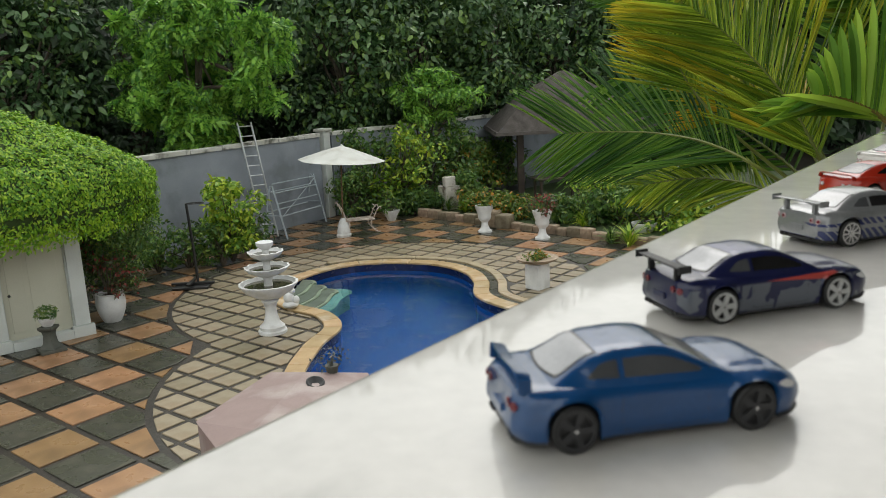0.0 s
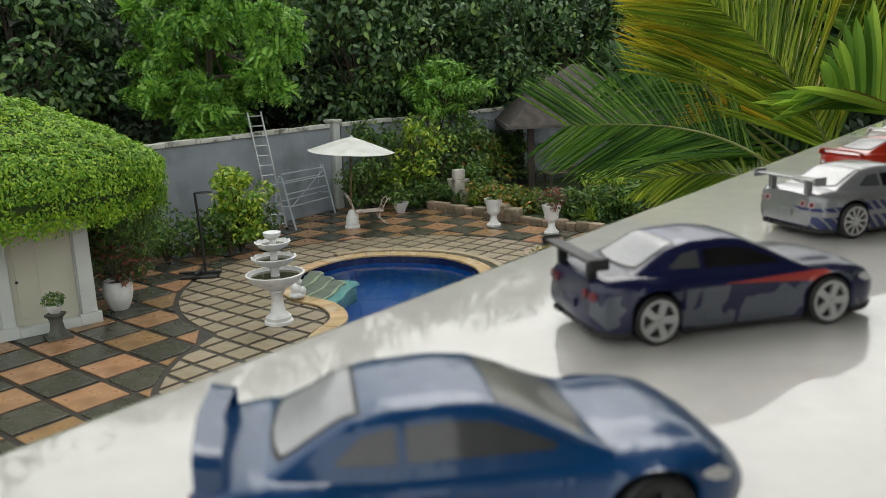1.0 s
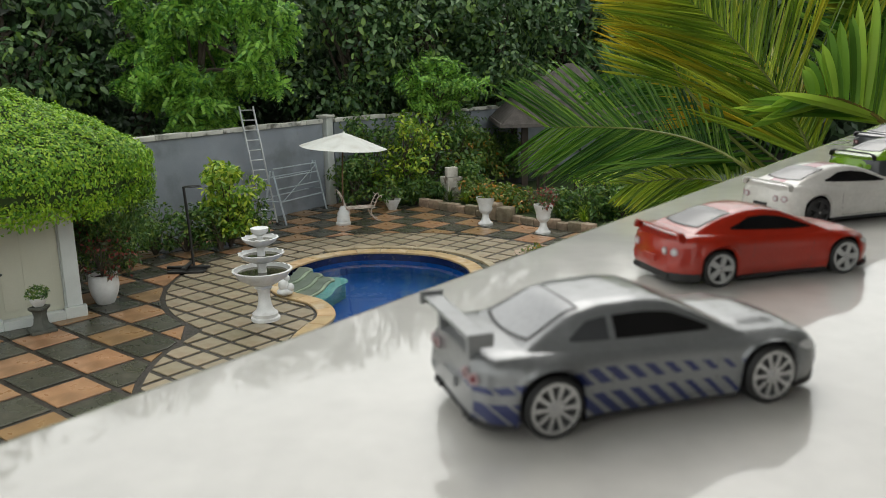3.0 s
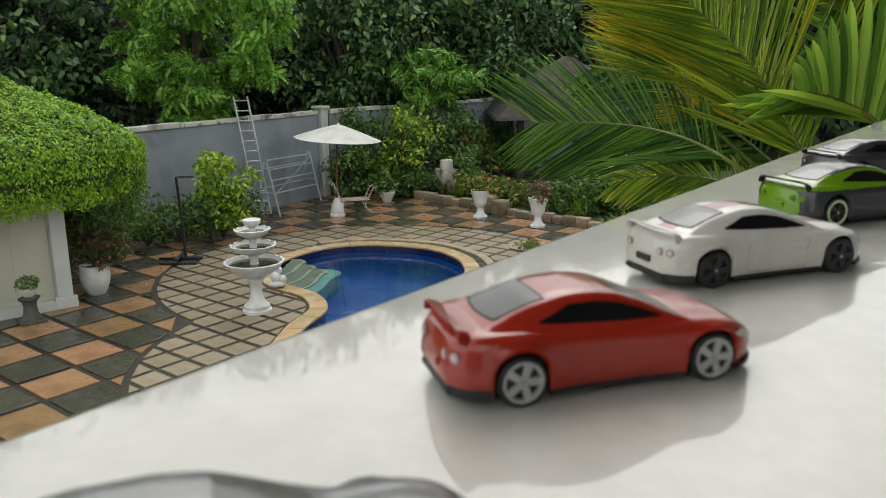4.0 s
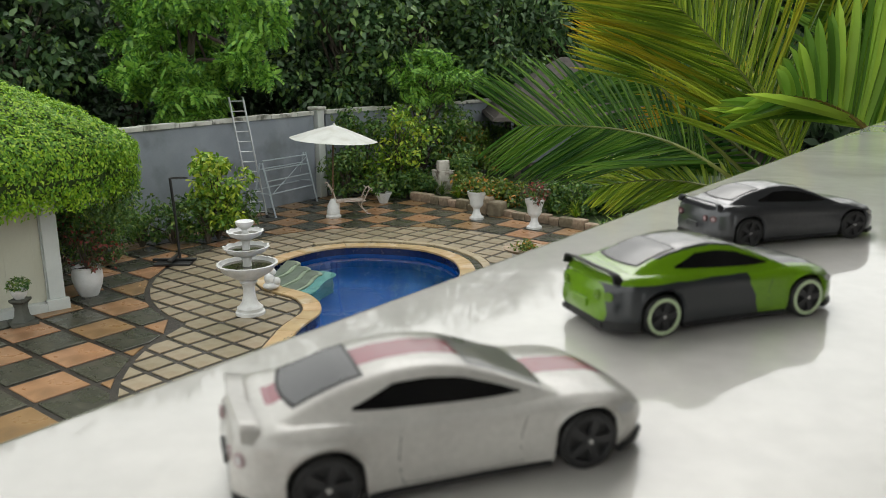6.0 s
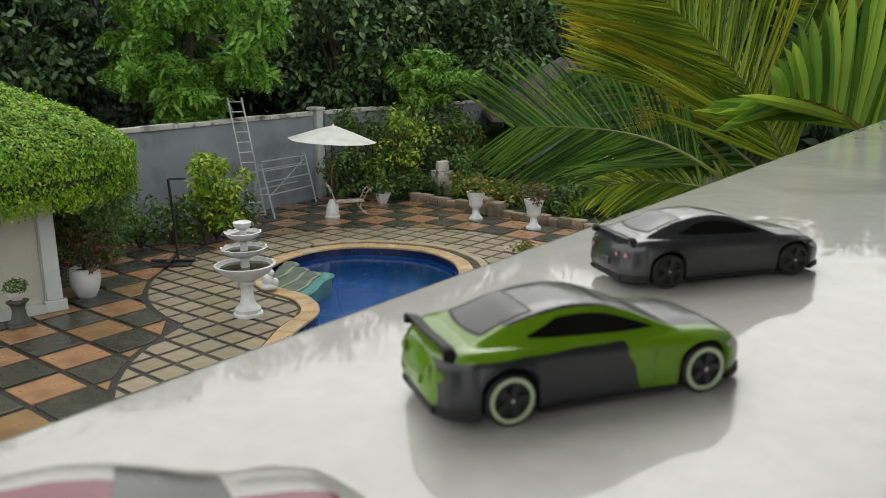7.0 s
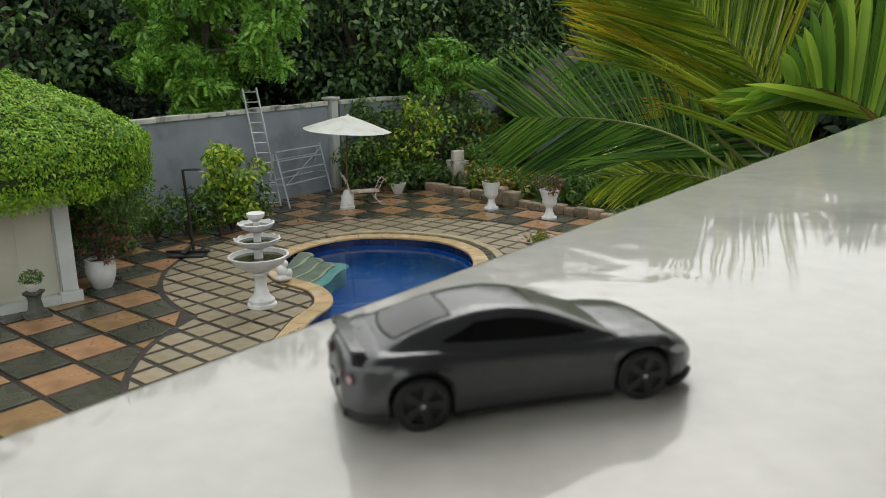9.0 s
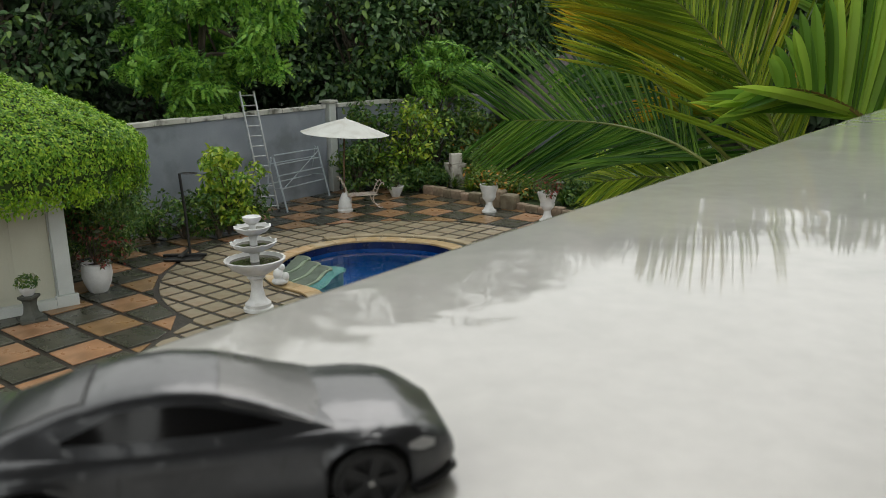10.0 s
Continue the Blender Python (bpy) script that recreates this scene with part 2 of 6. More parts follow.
def ledge_material():
    """White painted ledge top under a thin, uneven film of rain water."""
    m = mat("wet_white_ledge_paint", (0.66, 0.64, 0.60), (0.575, 0.555, 0.515), 9, 0.35, fine=140, stain=(0.42, 0.42, 0.38), stain_scale=7, stain_amount=0.35)
    n, l = m.node_tree.nodes, m.node_tree.links
    b = n["Principled BSDF"]
    tc = n.new("ShaderNodeTexCoord")

    def tex(scale, detail, distortion=0.0):
        q = n.new("ShaderNodeTexNoise")
        q.inputs["Scale"].default_value, q.inputs["Detail"].default_value, q.inputs["Distortion"].default_value = scale, detail, distortion
        l.new(tc.outputs["Object"], q.inputs["Vector"])
        return q.outputs["Fac"]

    mould = n.new("ShaderNodeMapRange")           # grey mould smudges in the paint
    mould.inputs["From Min"].default_value, mould.inputs["From Max"].default_value = 0.60, 0.74
    mould.inputs["To Max"].default_value = 0.55
    l.new(tex(6.5, 7, 1.0), mould.inputs["Value"])
    smudge = n.new("ShaderNodeMix")
    smudge.data_type = "RGBA"
    smudge.inputs["B"].default_value = (0.22, 0.22, 0.20, 1)
    l.new(mould.outputs[0], smudge.inputs["Factor"])
    l.new(b.inputs["Base Color"].links[0].from_socket, smudge.inputs["A"])
    l.new(smudge.outputs["Result"], b.inputs["Base Color"])
    patch = n.new("ShaderNodeMapRange")           # where drops and run-off ruffle the film
    patch.inputs["From Min"].default_value, patch.inputs["From Max"].default_value = 0.55, 0.75
    l.new(tex(5.0, 2), patch.inputs["Value"])
    ruffle = n.new("ShaderNodeMath")
    ruffle.operation = "MULTIPLY"
    l.new(tex(44.0, 0.0, 1.2), ruffle.inputs[0])
    l.new(patch.outputs[0], ruffle.inputs[1])
    add = n.new("ShaderNodeMath")
    add.operation = "ADD"
    l.new(ruffle.outputs[0], add.inputs[0])
    l.new(tex(13.0, 0.5, 0.6), add.inputs[1])
    bp = n.new("ShaderNodeBump")
    bp.inputs["Strength"].default_value, bp.inputs["Distance"].default_value = 0.5, 0.0011
    l.new(add.outputs[0], bp.inputs["Height"])
    b.inputs["Coat Weight"].default_value = 1.0
    b.inputs["Coat IOR"].default_value = 1.66
    b.inputs["Coat Roughness"].default_value = 0.045
    l.new(bp.outputs[0], b.inputs["Coat Normal"])
    return m


M["ledge"] = ledge_material()


# ---- mesh helpers ----
def part(name, data, material, parent=None, label=""):
    """Links a bmesh, mesh or (verts, faces) as one object, under a thing or a part."""
    if isinstance(data, bmesh.types.BMesh):
        me = bpy.data.meshes.new(name)
        data.to_mesh(me)
        data.free()
    elif isinstance(data, tuple):
        me = bpy.data.meshes.new(name)
        me.from_pydata([tuple(v) for v in data[0]], [], [tuple(f) for f in data[1]])
    else:
        me = data
    if material and not me.materials:
        me.materials.append(material)
    ob = new(name, me)
    if parent:
        ob.parent = parent
    if label:
        tagged(ob, label)
    return ob


def smooth(ob, angle=40):
    ob.data.shade_smooth()
    ob.data.set_sharp_from_angle(angle=radians(angle))
    return ob


def thing(name, m, label, category, group="", kind=""):
    ob = new(name)
    ob.matrix_world = m
    return tagged(ob, label, category, group, kind)


def box_bm(x0, x1, y0, y1, z0, z1, bevel=0.0, bm=None):
    own = bm is None
    bm = bm or bmesh.new()
    m = Matrix.LocRotScale(((x0 + x1) / 2, (y0 + y1) / 2, (z0 + z1) / 2), None, (x1 - x0, y1 - y0, z1 - z0))
    made = bmesh.ops.create_cube(bm, size=1, matrix=m)["verts"]
    if bevel:
        edges = list({e for v in made for e in v.link_edges})
        bmesh.ops.bevel(bm, geom=edges, offset=bevel, segments=2, affect="EDGES", profile=0.5)
    return bm


def lathe(profile, segs=32, scallop=0.0, lobes=12, scallop_from=0.0):
    """Turned shape from (radius, height) pairs; scallop waves the radius and lip."""
    v, f = [], []
    for r, z in profile:
        for k in range(segs):
            a = 2 * math.pi * k / segs
            w = scallop * math.cos(lobes * a) if r > scallop_from else 0.0
            v.append(((r + w) * math.cos(a), (r + w) * math.sin(a), z + w * 0.6))
    for j in range(len(profile) - 1):
        for k in range(segs):
            k2 = (k + 1) % segs
            f.append((j * segs + k, j * segs + k2, (j + 1) * segs + k2, (j + 1) * segs + k))
    f.append(tuple(reversed(range(segs))))
    f.append(tuple((len(profile) - 1) * segs + k for k in range(segs)))
    return v, f


def tube(points, radii, sides=8, base=0):
    """Round bar through points; returns verts and faces."""
    pts = [Vector(p) for p in points]
    if not isinstance(radii, (list, tuple)):
        radii = [radii] * len(pts)
    v, f = [], []
    ref = Vector((0.31, 0.17, 0.93))
    for i, p in enumerate(pts):
        t = (pts[min(i + 1, len(pts) - 1)] - pts[max(i - 1, 0)]).normalized()
        if abs(t.dot(ref)) > 0.97:
            ref = Vector((0.9, 0.1, -0.2))
        a = t.cross(ref).normalized()
        b = t.cross(a)
        for k in range(sides):
            an = 2 * math.pi * k / sides
            v.append(p + (a * math.cos(an) + b * math.sin(an)) * radii[i])
    for i in range(len(pts) - 1):
        for k in range(sides):
            k2 = (k + 1) % sides
            f.append((base + i * sides + k, base + i * sides + k2, base + (i + 1) * sides + k2, base + (i + 1) * sides + k))
    f.append(tuple(base + k for k in reversed(range(sides))))
    f.append(tuple(base + (len(pts) - 1) * sides + k for k in range(sides)))
    return v, f


def joined(pieces):
    v, f = [], []
    for pv, pf in pieces:
        o = len(v)
        v += list(pv)
        f += [tuple(i + o for i in face) for face in pf]
    return v, f


def bezier(p, n):
    p = [np.array(q, float) for q in p]
    out = []
    for t in np.linspace(0, 1, n):
        q = list(p)
        while len(q) > 1:
            q = [a * (1 - t) + b * t for a, b in zip(q[:-1], q[1:])]
        out.append(q[0])
    return np.array(out)


# leaf templates: x along the leaf, z its face
LEAF = (np.array([(0, 0, 0), (0.45, 0.24, 0.06), (1, 0, -0.1), (0.45, -0.24, 0.06)]), [(0, 1, 2), (0, 2, 3)])
ROUND = (np.array([(0, 0, 0), (0.25, 0.36, 0.05), (0.75, 0.33, 0.02), (1, 0, -0.12), (0.75, -0.33, 0.02), (0.25, -0.36, 0.05), (0.5, 0, 0.0)]),
         [(0, 1, 6), (1, 2, 6), (2, 3, 6), (3, 4, 6), (4, 5, 6), (5, 0, 6)])


OVATE = (np.array([(0, 0, 0), (0.28, 0.25, 0.05), (0.7, 0.2, 0.0), (1, 0, -0.16), (0.7, -0.2, 0.0), (0.28, -0.25, 0.05), (0.5, 0, -0.04)]), ROUND[1])


def feather_template():
    v, f = [], []
    for i in range(7):
        s = i / 6
        x, z = s, 0.12 * s - 0.42 * s * s
        ln = 0.42 * (1 - 0.5 * abs(s - 0.4))
        for side in (-1, 1):
            o = len(v)
            tip = (x + ln * 0.55, side * ln, z - 0.10)
            v += [(x, 0, z), (x + ln * 0.55, side * ln * 0.45, z + 0.02), tip, (x + ln * 0.02, side * ln * 0.6, z - 0.02)]
            f.append((o, o + 1, o + 2, o + 3))
    return np.array(v), f


FEATHER = feather_template()


def scatter(template, pos, normals, sizes, rng, jitter=0.5, droop=0.3):
    """Leaves of one template at many places, as one mesh."""
    tv, tf = template
    n, k = len(pos), len(tv)
    nz = normals + rng.normal(0, jitter, (n, 3))
    nz /= np.linalg.norm(nz, axis=1, keepdims=True) + 1e-9
    tx = rng.normal(0, 1, (n, 3)) + normals * 0.4
    tx[:, 2] -= droop * 2
    tx -= nz * (tx * nz).sum(1, keepdims=True)
    tx /= np.linalg.norm(tx, axis=1, keepdims=True) + 1e-9
    ty = np.cross(nz, tx)
    verts = pos[:, None, :] + sizes[:, None, None] * (tv[None, :, 0:1] * tx[:, None] + tv[None, :, 1:2] * ty[:, None] + tv[None, :, 2:3] * nz[:, None])
    verts = verts.reshape(-1, 3)
    loops = np.concatenate([np.array(f) for f in tf])
    lens = np.array([len(f) for f in tf])
    all_loops = (np.arange(n)[:, None] * k + loops[None]).reshape(-1)
    all_lens = np.tile(lens, n)
    starts = np.concatenate([[0], np.cumsum(all_lens)[:-1]])
    me = bpy.data.meshes.new("leaves")
    me.vertices.add(n * k)
    me.vertices.foreach_set("co", verts.ravel())
    me.loops.add(len(all_loops))
    me.loops.foreach_set("vertex_index", all_loops.astype(np.int32))
    me.polygons.add(len(all_lens))
    me.polygons.foreach_set("loop_start", starts.astype(np.int32))
    me.update(calc_edges=True)
    return me


def clump_leaves(template, centres, radii, per, size, rng, flat=0.7, jitter=0.5, droop=0.3, up=0.5):
    """Leaves round clump centres, mostly on their shells, facing out and up."""
    c = np.repeat(np.asarray(centres, float), per, axis=0)
    r = np.repeat(np.asarray(radii, float), per)
    d = rng.normal(0, 1, c.shape)
    d /= np.linalg.norm(d, axis=1, keepdims=True)
    rad = r * rng.uniform(0.45, 1.0, len(r)) ** 0.6
    pos = c + d * rad[:, None] * np.array([1, 1, flat])
    nrm = d + np.array([0, 0, up])
    nrm /= np.linalg.norm(nrm, axis=1, keepdims=True) + 1e-9
    sz = size * rng.uniform(0.65, 1.25, len(r))
    return scatter(template, pos, nrm, sz, rng, jitter, droop)


# ---- the balcony ledge and house ----
LEDGE_Z = 4.567
EDGE = Vector((-0.0489, 0.2081, 0))            # a point of the ledge's garden edge
ALONG = Vector((0.6385, 0.7697, 0))          # the way the ledge runs
INWARD = Vector((0.7697, -0.6385, 0))        # from the garden to the balcony
LEDGE_M = Matrix(((ALONG.x, INWARD.x, 0, EDGE.x), (ALONG.y, INWARD.y, 0, EDGE.y), (0, 0, 1, 0), (0, 0, 0, 1)))
# local x along the ledge, local y towards the balcony (a left-handed turn, so the height axis is kept by mirroring faces)


def on_ledge(bm):
    bm.transform(LEDGE_M)
    bmesh.ops.reverse_faces(bm, faces=bm.faces)
    return bm


bm = box_bm(-1.2, 6.0, 0.0, 0.36, LEDGE_Z - 0.07, LEDGE_Z)
top_edges = [e for e in bm.edges if all(abs(v.co.z - LEDGE_Z) < 1e-4 for v in e.verts) and abs(e.verts[0].co.y - e.verts[1].co.y) < 1e-4]
bmesh.ops.bevel(bm, geom=top_edges, offset=0.005, segments=4, affect="EDGES", profile=0.5)
ledge = smooth(part("ledge", on_ledge(bm), M["ledge"]))
tagged(ledge, "white painted balcony ledge wet with rain water", "ledge", kind="structure")
parapet = part("wall_parapet", on_ledge(box_bm(-1.2, 6.0, 0.05, 0.31, 0.0, LEDGE_Z - 0.072)), M["house"])
tagged(parapet, "beige plastered house wall below the balcony ledge", "wall", kind="structure")
balcony = part("floor_balcony", on_ledge(box_bm(-1.2, 6.0, 0.312, 2.2, 3.4, 3.55)), M["floor"])
tagged(balcony, "pale tiled balcony floor behind the ledge", "floor", kind="structure")
house = part("wall_house", on_ledge(box_bm(-1.2, 6.0, 2.202, 2.45, 0.0, 6.698)), M["house"])
# Unseen slab added above the ledge to hold back sky light.
sky_block_slab = part("ceiling", on_ledge(box_bm(-1.2, 6.0, -0.45, 2.45, 6.7, 6.9)), M["house"])
tagged(sky_block_slab, "unseen slab added over the balcony to cut sky light", "ceiling", kind="structure")
tagged(house, "unseen house wall behind the balcony, darkened against bounced light", "wall", kind="structure")

# ---- plan of pool and paving ----
POOL_KEYS = [(-2.78, 18.75), (-1.95, 19.7), (-0.9, 19.92), (0.4, 19.45), (1.1, 18.5), (1.28, 17.5), (1.23, 16.4), (1.72, 15.4), (2.9, 14.0),
             (2.9, 12.0), (1.4, 10.4), (-0.7, 10.5), (-1.85, 11.9), (-1.82, 13.6), (-1.53, 14.75), (-1.85, 15.75), (-2.6, 16.5), (-3.0, 17.6)]


def closed_curve(keys, per):
    k = np.array(keys, float)
    out = []
    for i in range(len(k)):
        p0, p1, p2, p3 = k[i - 1], k[i], k[(i + 1) % len(k)], k[(i + 2) % len(k)]
        for t in np.arange(per) / per:
            out.append(0.5 * (2 * p1 + (p2 - p0) * t + (2 * p0 - 5 * p1 + 4 * p2 - p3) * t ** 2 + (3 * p1 - p0 - 3 * p2 + p3) * t ** 3))
    return np.array(out)


POOL = closed_curve(POOL_KEYS, 8)             # runs clockwise seen from above
tan_v = np.roll(POOL, -1, 0) - np.roll(POOL, 1, 0)
POOL_N = np.c_[-tan_v[:, 1], tan_v[:, 0]] / np.linalg.norm(tan_v, axis=1, keepdims=True)   # points out of the pool


def pool_offset(d):
    return POOL + POOL_N * d


def pool_distance(p):
    """Signed distance to the pool's edge, negative inside."""
    d = POOL - np.asarray(p)
    i = int((d ** 2).sum(1).argmin())
    return float(-(d[i] * POOL_N[i]).sum())


FAR_C, FAR_R = np.array((-0.72, 17.65)), 4.68
NEAR_C, NEAR_R = np.array((0.22, 12.45)), 4.43


def region(p):
    """Signed distance to the two rings of small tiles, negative inside."""
    p = np.asarray(p)
    return min(np.linalg.norm(p - FAR_C) - FAR_R, np.linalg.norm(p - NEAR_C) - NEAR_R)


U, V = np.array((0.652, 0.758)), np.array((0.758, -0.652))
PAVE0, BIG = np.array((-5.70, 11.45)), 0.905
SMALL0, SMALL = np.array((-3.40, 11.60)), 0.53
KERB_A, KERB_B = np.array((0.2, 26.6)), np.array((6.4, 19.8))
kd = (KERB_B - KERB_A) / np.linalg.norm(KERB_B - KERB_A)
kn = np.array((-kd[1], kd[0]))                # towards the planted bed
WALL_A, WALL_B, WALL_C = np.array((-9.6, 18.2)), np.array((-2.95, 27.45)), np.array((9.0, 39.0))
wd = (WALL_B - WALL_A) / np.linalg.norm(WALL_B - WALL_A)


def clip(poly, f):
    """Keeps the part of a polygon where f is positive."""
    out = []
    vals = [f(p) for p in poly]
    for i in range(len(poly)):
        a, b, fa, fb = poly[i], poly[(i + 1) % len(poly)], vals[i], vals[(i + 1) % len(poly)]
        if fa > 0:
            out.append(a)
        if (fa > 0) != (fb > 0):
            t = fa / (fa - fb)
            out.append(a + (b - a) * t)
    return out


def area(poly):
    return 0.5 * abs(sum(a[0] * b[1] - a[1] * b[0] for a, b in zip(poly, poly[1:] + poly[:1])))


def slab(poly, z0, z1, ch=0.006):
    """A tile of any outline with a small chamfer round its top."""
    c = sum(poly) / len(poly)
    if sum(a[0] * b[1] - a[1] * b[0] for a, b in zip(poly, poly[1:] + poly[:1])) < 0:
        poly = poly[::-1]
    n = len(poly)
    v = [(*p, z0) for p in poly] + [(*p, z1 - ch) for p in poly]
    v += [(*(p + (c - p) / max(np.linalg.norm(c - p), 1e-6) * ch * 1.4), z1) for p in poly]
    f = [tuple(range(2 * n, 3 * n))]
    for i in range(n):
        j = (i + 1) % n
        f += [(i, j, n + j, n + i), (n + i, n + j, 2 * n + j, 2 * n + i)]
    return v, f


# ground: one sheet from the pool's edge to the horizon
rings = [pool_offset(0.0)]
centre = np.array((0.0, 15.0))
ang = np.unwrap(np.arctan2(POOL[:, 1] - 15.0, POOL[:, 0]))
for rad in (8, 20, 60, 300, 2500):
    rings.append(centre + rad * np.c_[np.cos(ang), np.sin(ang)])
gv, gf = [], []
for r in rings:
    gv += [(p[0], p[1], -0.022) for p in r]
n_p = len(POOL)
for j in range(len(rings) - 1):
    for k in range(n_p):
        k2 = (k + 1) % n_p
        gf.append((j * n_p + k, (j + 1) * n_p + k, (j + 1) * n_p + k2, j * n_p + k2))
ground = part("ground", (gv, gf), M["joint"])
tagged(ground, "wet dark pebble mortar bed under garden paving", "ground", kind="structure")

# pool basin, rim and water
bv, bf = [], []
levels = [(0.0, -0.022), (0.0, -0.30), (0.0, -1.45)]
for d, z in levels:
    bv += [(p[0], p[1], z) for p in pool_offset(d)]
for j in range(2):
    for k in range(n_p):
        k2 = (k + 1) % n_p
        bf.append((j * n_p + k, j * n_p + k2, (j + 1) * n_p + k2, (j + 1) * n_p + k))
pool = tagged(new("swimming_pool"), "kidney shaped swimming pool with deep blue mosaic and still water", "swimming pool", kind="structure")
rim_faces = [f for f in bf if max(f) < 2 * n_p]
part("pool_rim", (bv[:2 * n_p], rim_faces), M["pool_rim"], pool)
part("pool_wall", (bv[n_p:], [tuple(i - n_p for i in f) for f in bf if max(f) >= 2 * n_p]), M["pool"], pool)
part("pool_bottom", ([(p[0], p[1], -1.45) for p in POOL], [tuple(range(n_p))]), M["pool"], pool)
bm = bmesh.new()
bm.faces.new([bm.verts.new((p[0], p[1], -0.16)) for p in POOL])
bmesh.ops.recalc_face_normals(bm, faces=bm.faces)
if next(iter(bm.faces)).normal.z < 0:
    bmesh.ops.reverse_faces(bm, faces=bm.faces)
wat = part("water", bm, M["water"], pool, "clear still pool water")
wat.visible_shadow = False

# steps in the far lobe: long treads with rounded ends going down into the water
STEP_O, STEP_E, STEP_F = np.array((-2.9, 17.4)), np.array((0.96, -0.28)), np.array((0.28, 0.96))
for i, (reach, end, top, key) in enumerate(((0.14, 1.40, -0.03, "step"), (0.50, 1.15, -0.08, "step"), (0.84, 1.0, -0.125, "step"), (1.12, 1.12, -0.21, "step_wet"))):
    local = [(reach + 0.05 * math.sin(q * 4.2 + i * 1.1), q) for q in np.linspace(-2.6, end - 0.34, 26)]
    local += [(reach - 0.34 + 0.34 * math.cos(t), end - 0.34 + 0.34 * math.sin(t)) for t in np.linspace(0.2, math.pi / 2, 8)]
    local += [(q, end + 0.04 * math.sin(q * 5)) for q in np.linspace(reach - 0.5, -1.6, 8)] + [(-1.6, -2.6)]
    inside = lambda p: -pool_distance(p)
    poly = clip([STEP_O + STEP_E * a_ + STEP_F * b_ for a_, b_ in local], inside)
    if len(poly) > 2:
        tread = part("pool_step", slab(poly, -1.44, top, 0.02), M[key], pool, "green-tinged pool step with a rounded end")
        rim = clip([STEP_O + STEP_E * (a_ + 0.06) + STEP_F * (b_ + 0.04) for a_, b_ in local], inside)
        part("nosing", slab(rim, top - 0.06, top - 0.012, 0.012), M["step_edge" if i < 3 else "step_wet"], tread, "pale step edge")

# fence wall with cap and pillar
def wall_run(a, b, z1, mat_key, cap_key, name, label):
    d = (b - a) / np.linalg.norm(b - a)
    ln = float(np.linalg.norm(b - a))
    m = Matrix.Translation((a[0], a[1], 0)) @ Matrix.Rotation(math.atan2(d[1], d[0]), 4, "Z")
    ob = part(name, box_bm(0, ln, -0.09, 0.09, -0.02, z1), M[mat_key])
    ob.matrix_world = m
    tagged(ob, label, "wall", kind="structure")
    x, i = 0.0, 0
    while x < ln - 0.05:
        w = min(1.15, ln - x)
        cap = part("cap_stone", box_bm(x + 0.01, x + w - 0.01, -0.15, 0.15, z1 + 0.002, z1 + 0.13 + 0.015 * math.sin(i * 2.1), 0.015), M[cap_key], ob)
        x, i = x + w, i + 1
    return ob


wall_run(WALL_A, WALL_B - wd * 0.26, 2.74, "greywall", "wallcap", "wall_west", "weathered blue-grey garden wall with mouldy white cap stones")
wall_run(WALL_B + 0.3 * (WALL_C - WALL_B) / np.linalg.norm(WALL_C - WALL_B), WALL_C, 2.74, "greywall", "wallcap", "wall_north", "shaded grey garden wall behind shrubs")
pil = thing("wall_pillar", Matrix.Translation((WALL_B[0], WALL_B[1], 0)) @ Matrix.Rotation(math.atan2(wd[1], wd[0]), 4, "Z"),
            "stained white square pillar in the garden wall", "pillar", kind="structure")
part("shaft", box_bm(-0.16, 0.16, -0.2, 0.16, -0.02, 2.9, 0.02), M["white_wall"], pil)
part("capital", box_bm(-0.22, 0.22, -0.26, 0.22, 2.902, 3.0, 0.03), M["wallcap"], pil)

# ---- creeper-covered outbuilding ----
SH = Vector((-6.42, 15.27, 0))
FX, FN = Vector((0.80, 0.60, 0)), Vector((0.60, -0.80, 0))   # along its front, and out of its front
shed = thing("outbuilding", Matrix(((FX.x, -FN.x, 0, SH.x), (FX.y, -FN.y, 0, SH.y), (0, 0, 1, 0), (0, 0, 0, 1))),
             "white garden outbuilding with a roof buried under green creeper", "outbuilding")
# local x along the front (0 is the visible corner), y into the building
bm = bmesh.new()
box_bm(-1.38, -0.26, 0.10, 0.16, 2.02, 2.3, bm=bm)
box_bm(-5.2, -1.38, 0.06, 0.26, 0.0, 2.3, bm=bm)
box_bm(-0.26, 0.0, 0.06, 0.26, 0.0, 2.3, bm=bm)
box_bm(-0.2, 0.0, 0.262, 3.4, 0.0, 2.3, bm=bm)
box_bm(-5.2, -5.0, 0.262, 3.4, 0.0, 2.3, bm=bm)
box_bm(-4.998, -0.202, 3.2, 3.4, 0.0, 2.3, bm=bm)
part("wall", bm, M["white_wall"], shed)
part("pilaster", box_bm(-0.24, 0.04, -0.02, 0.058, 0.22, 2.3, 0.01), M["white_wall"], shed)
part("pilaster", box_bm(-1.62, -1.4, -0.02, 0.058, 0.22, 2.3, 0.01), M["white_wall"], shed)
part("plinth", box_bm(-0.30, 0.10, -0.08, 0.056, 0.0, 0.218, 0.012), M["white_wall"], shed)
part("plinth", box_bm(-5.2, -1.36, -0.08, 0.056, 0.0, 0.218, 0.012), M["white_wall"], shed)
part("door_sill", box_bm(-1.358, -0.302, -0.08, 0.2, 0.0, 0.17, 0.008), M["white_wall"], shed)
dr = part("door", box_bm(-1.378, -0.262, 0.10, 0.14, 0.172, 2.018, 0.006), M["door"], shed, "cream painted plank door, shut")
part("door_handle", lathe([(0.02, 0.0), (0.028, 0.02), (0.02, 0.045)], 12), M["black"], dr).matrix_local = pose(-1.27, 0.1, 1.02, 90, 0, 0)
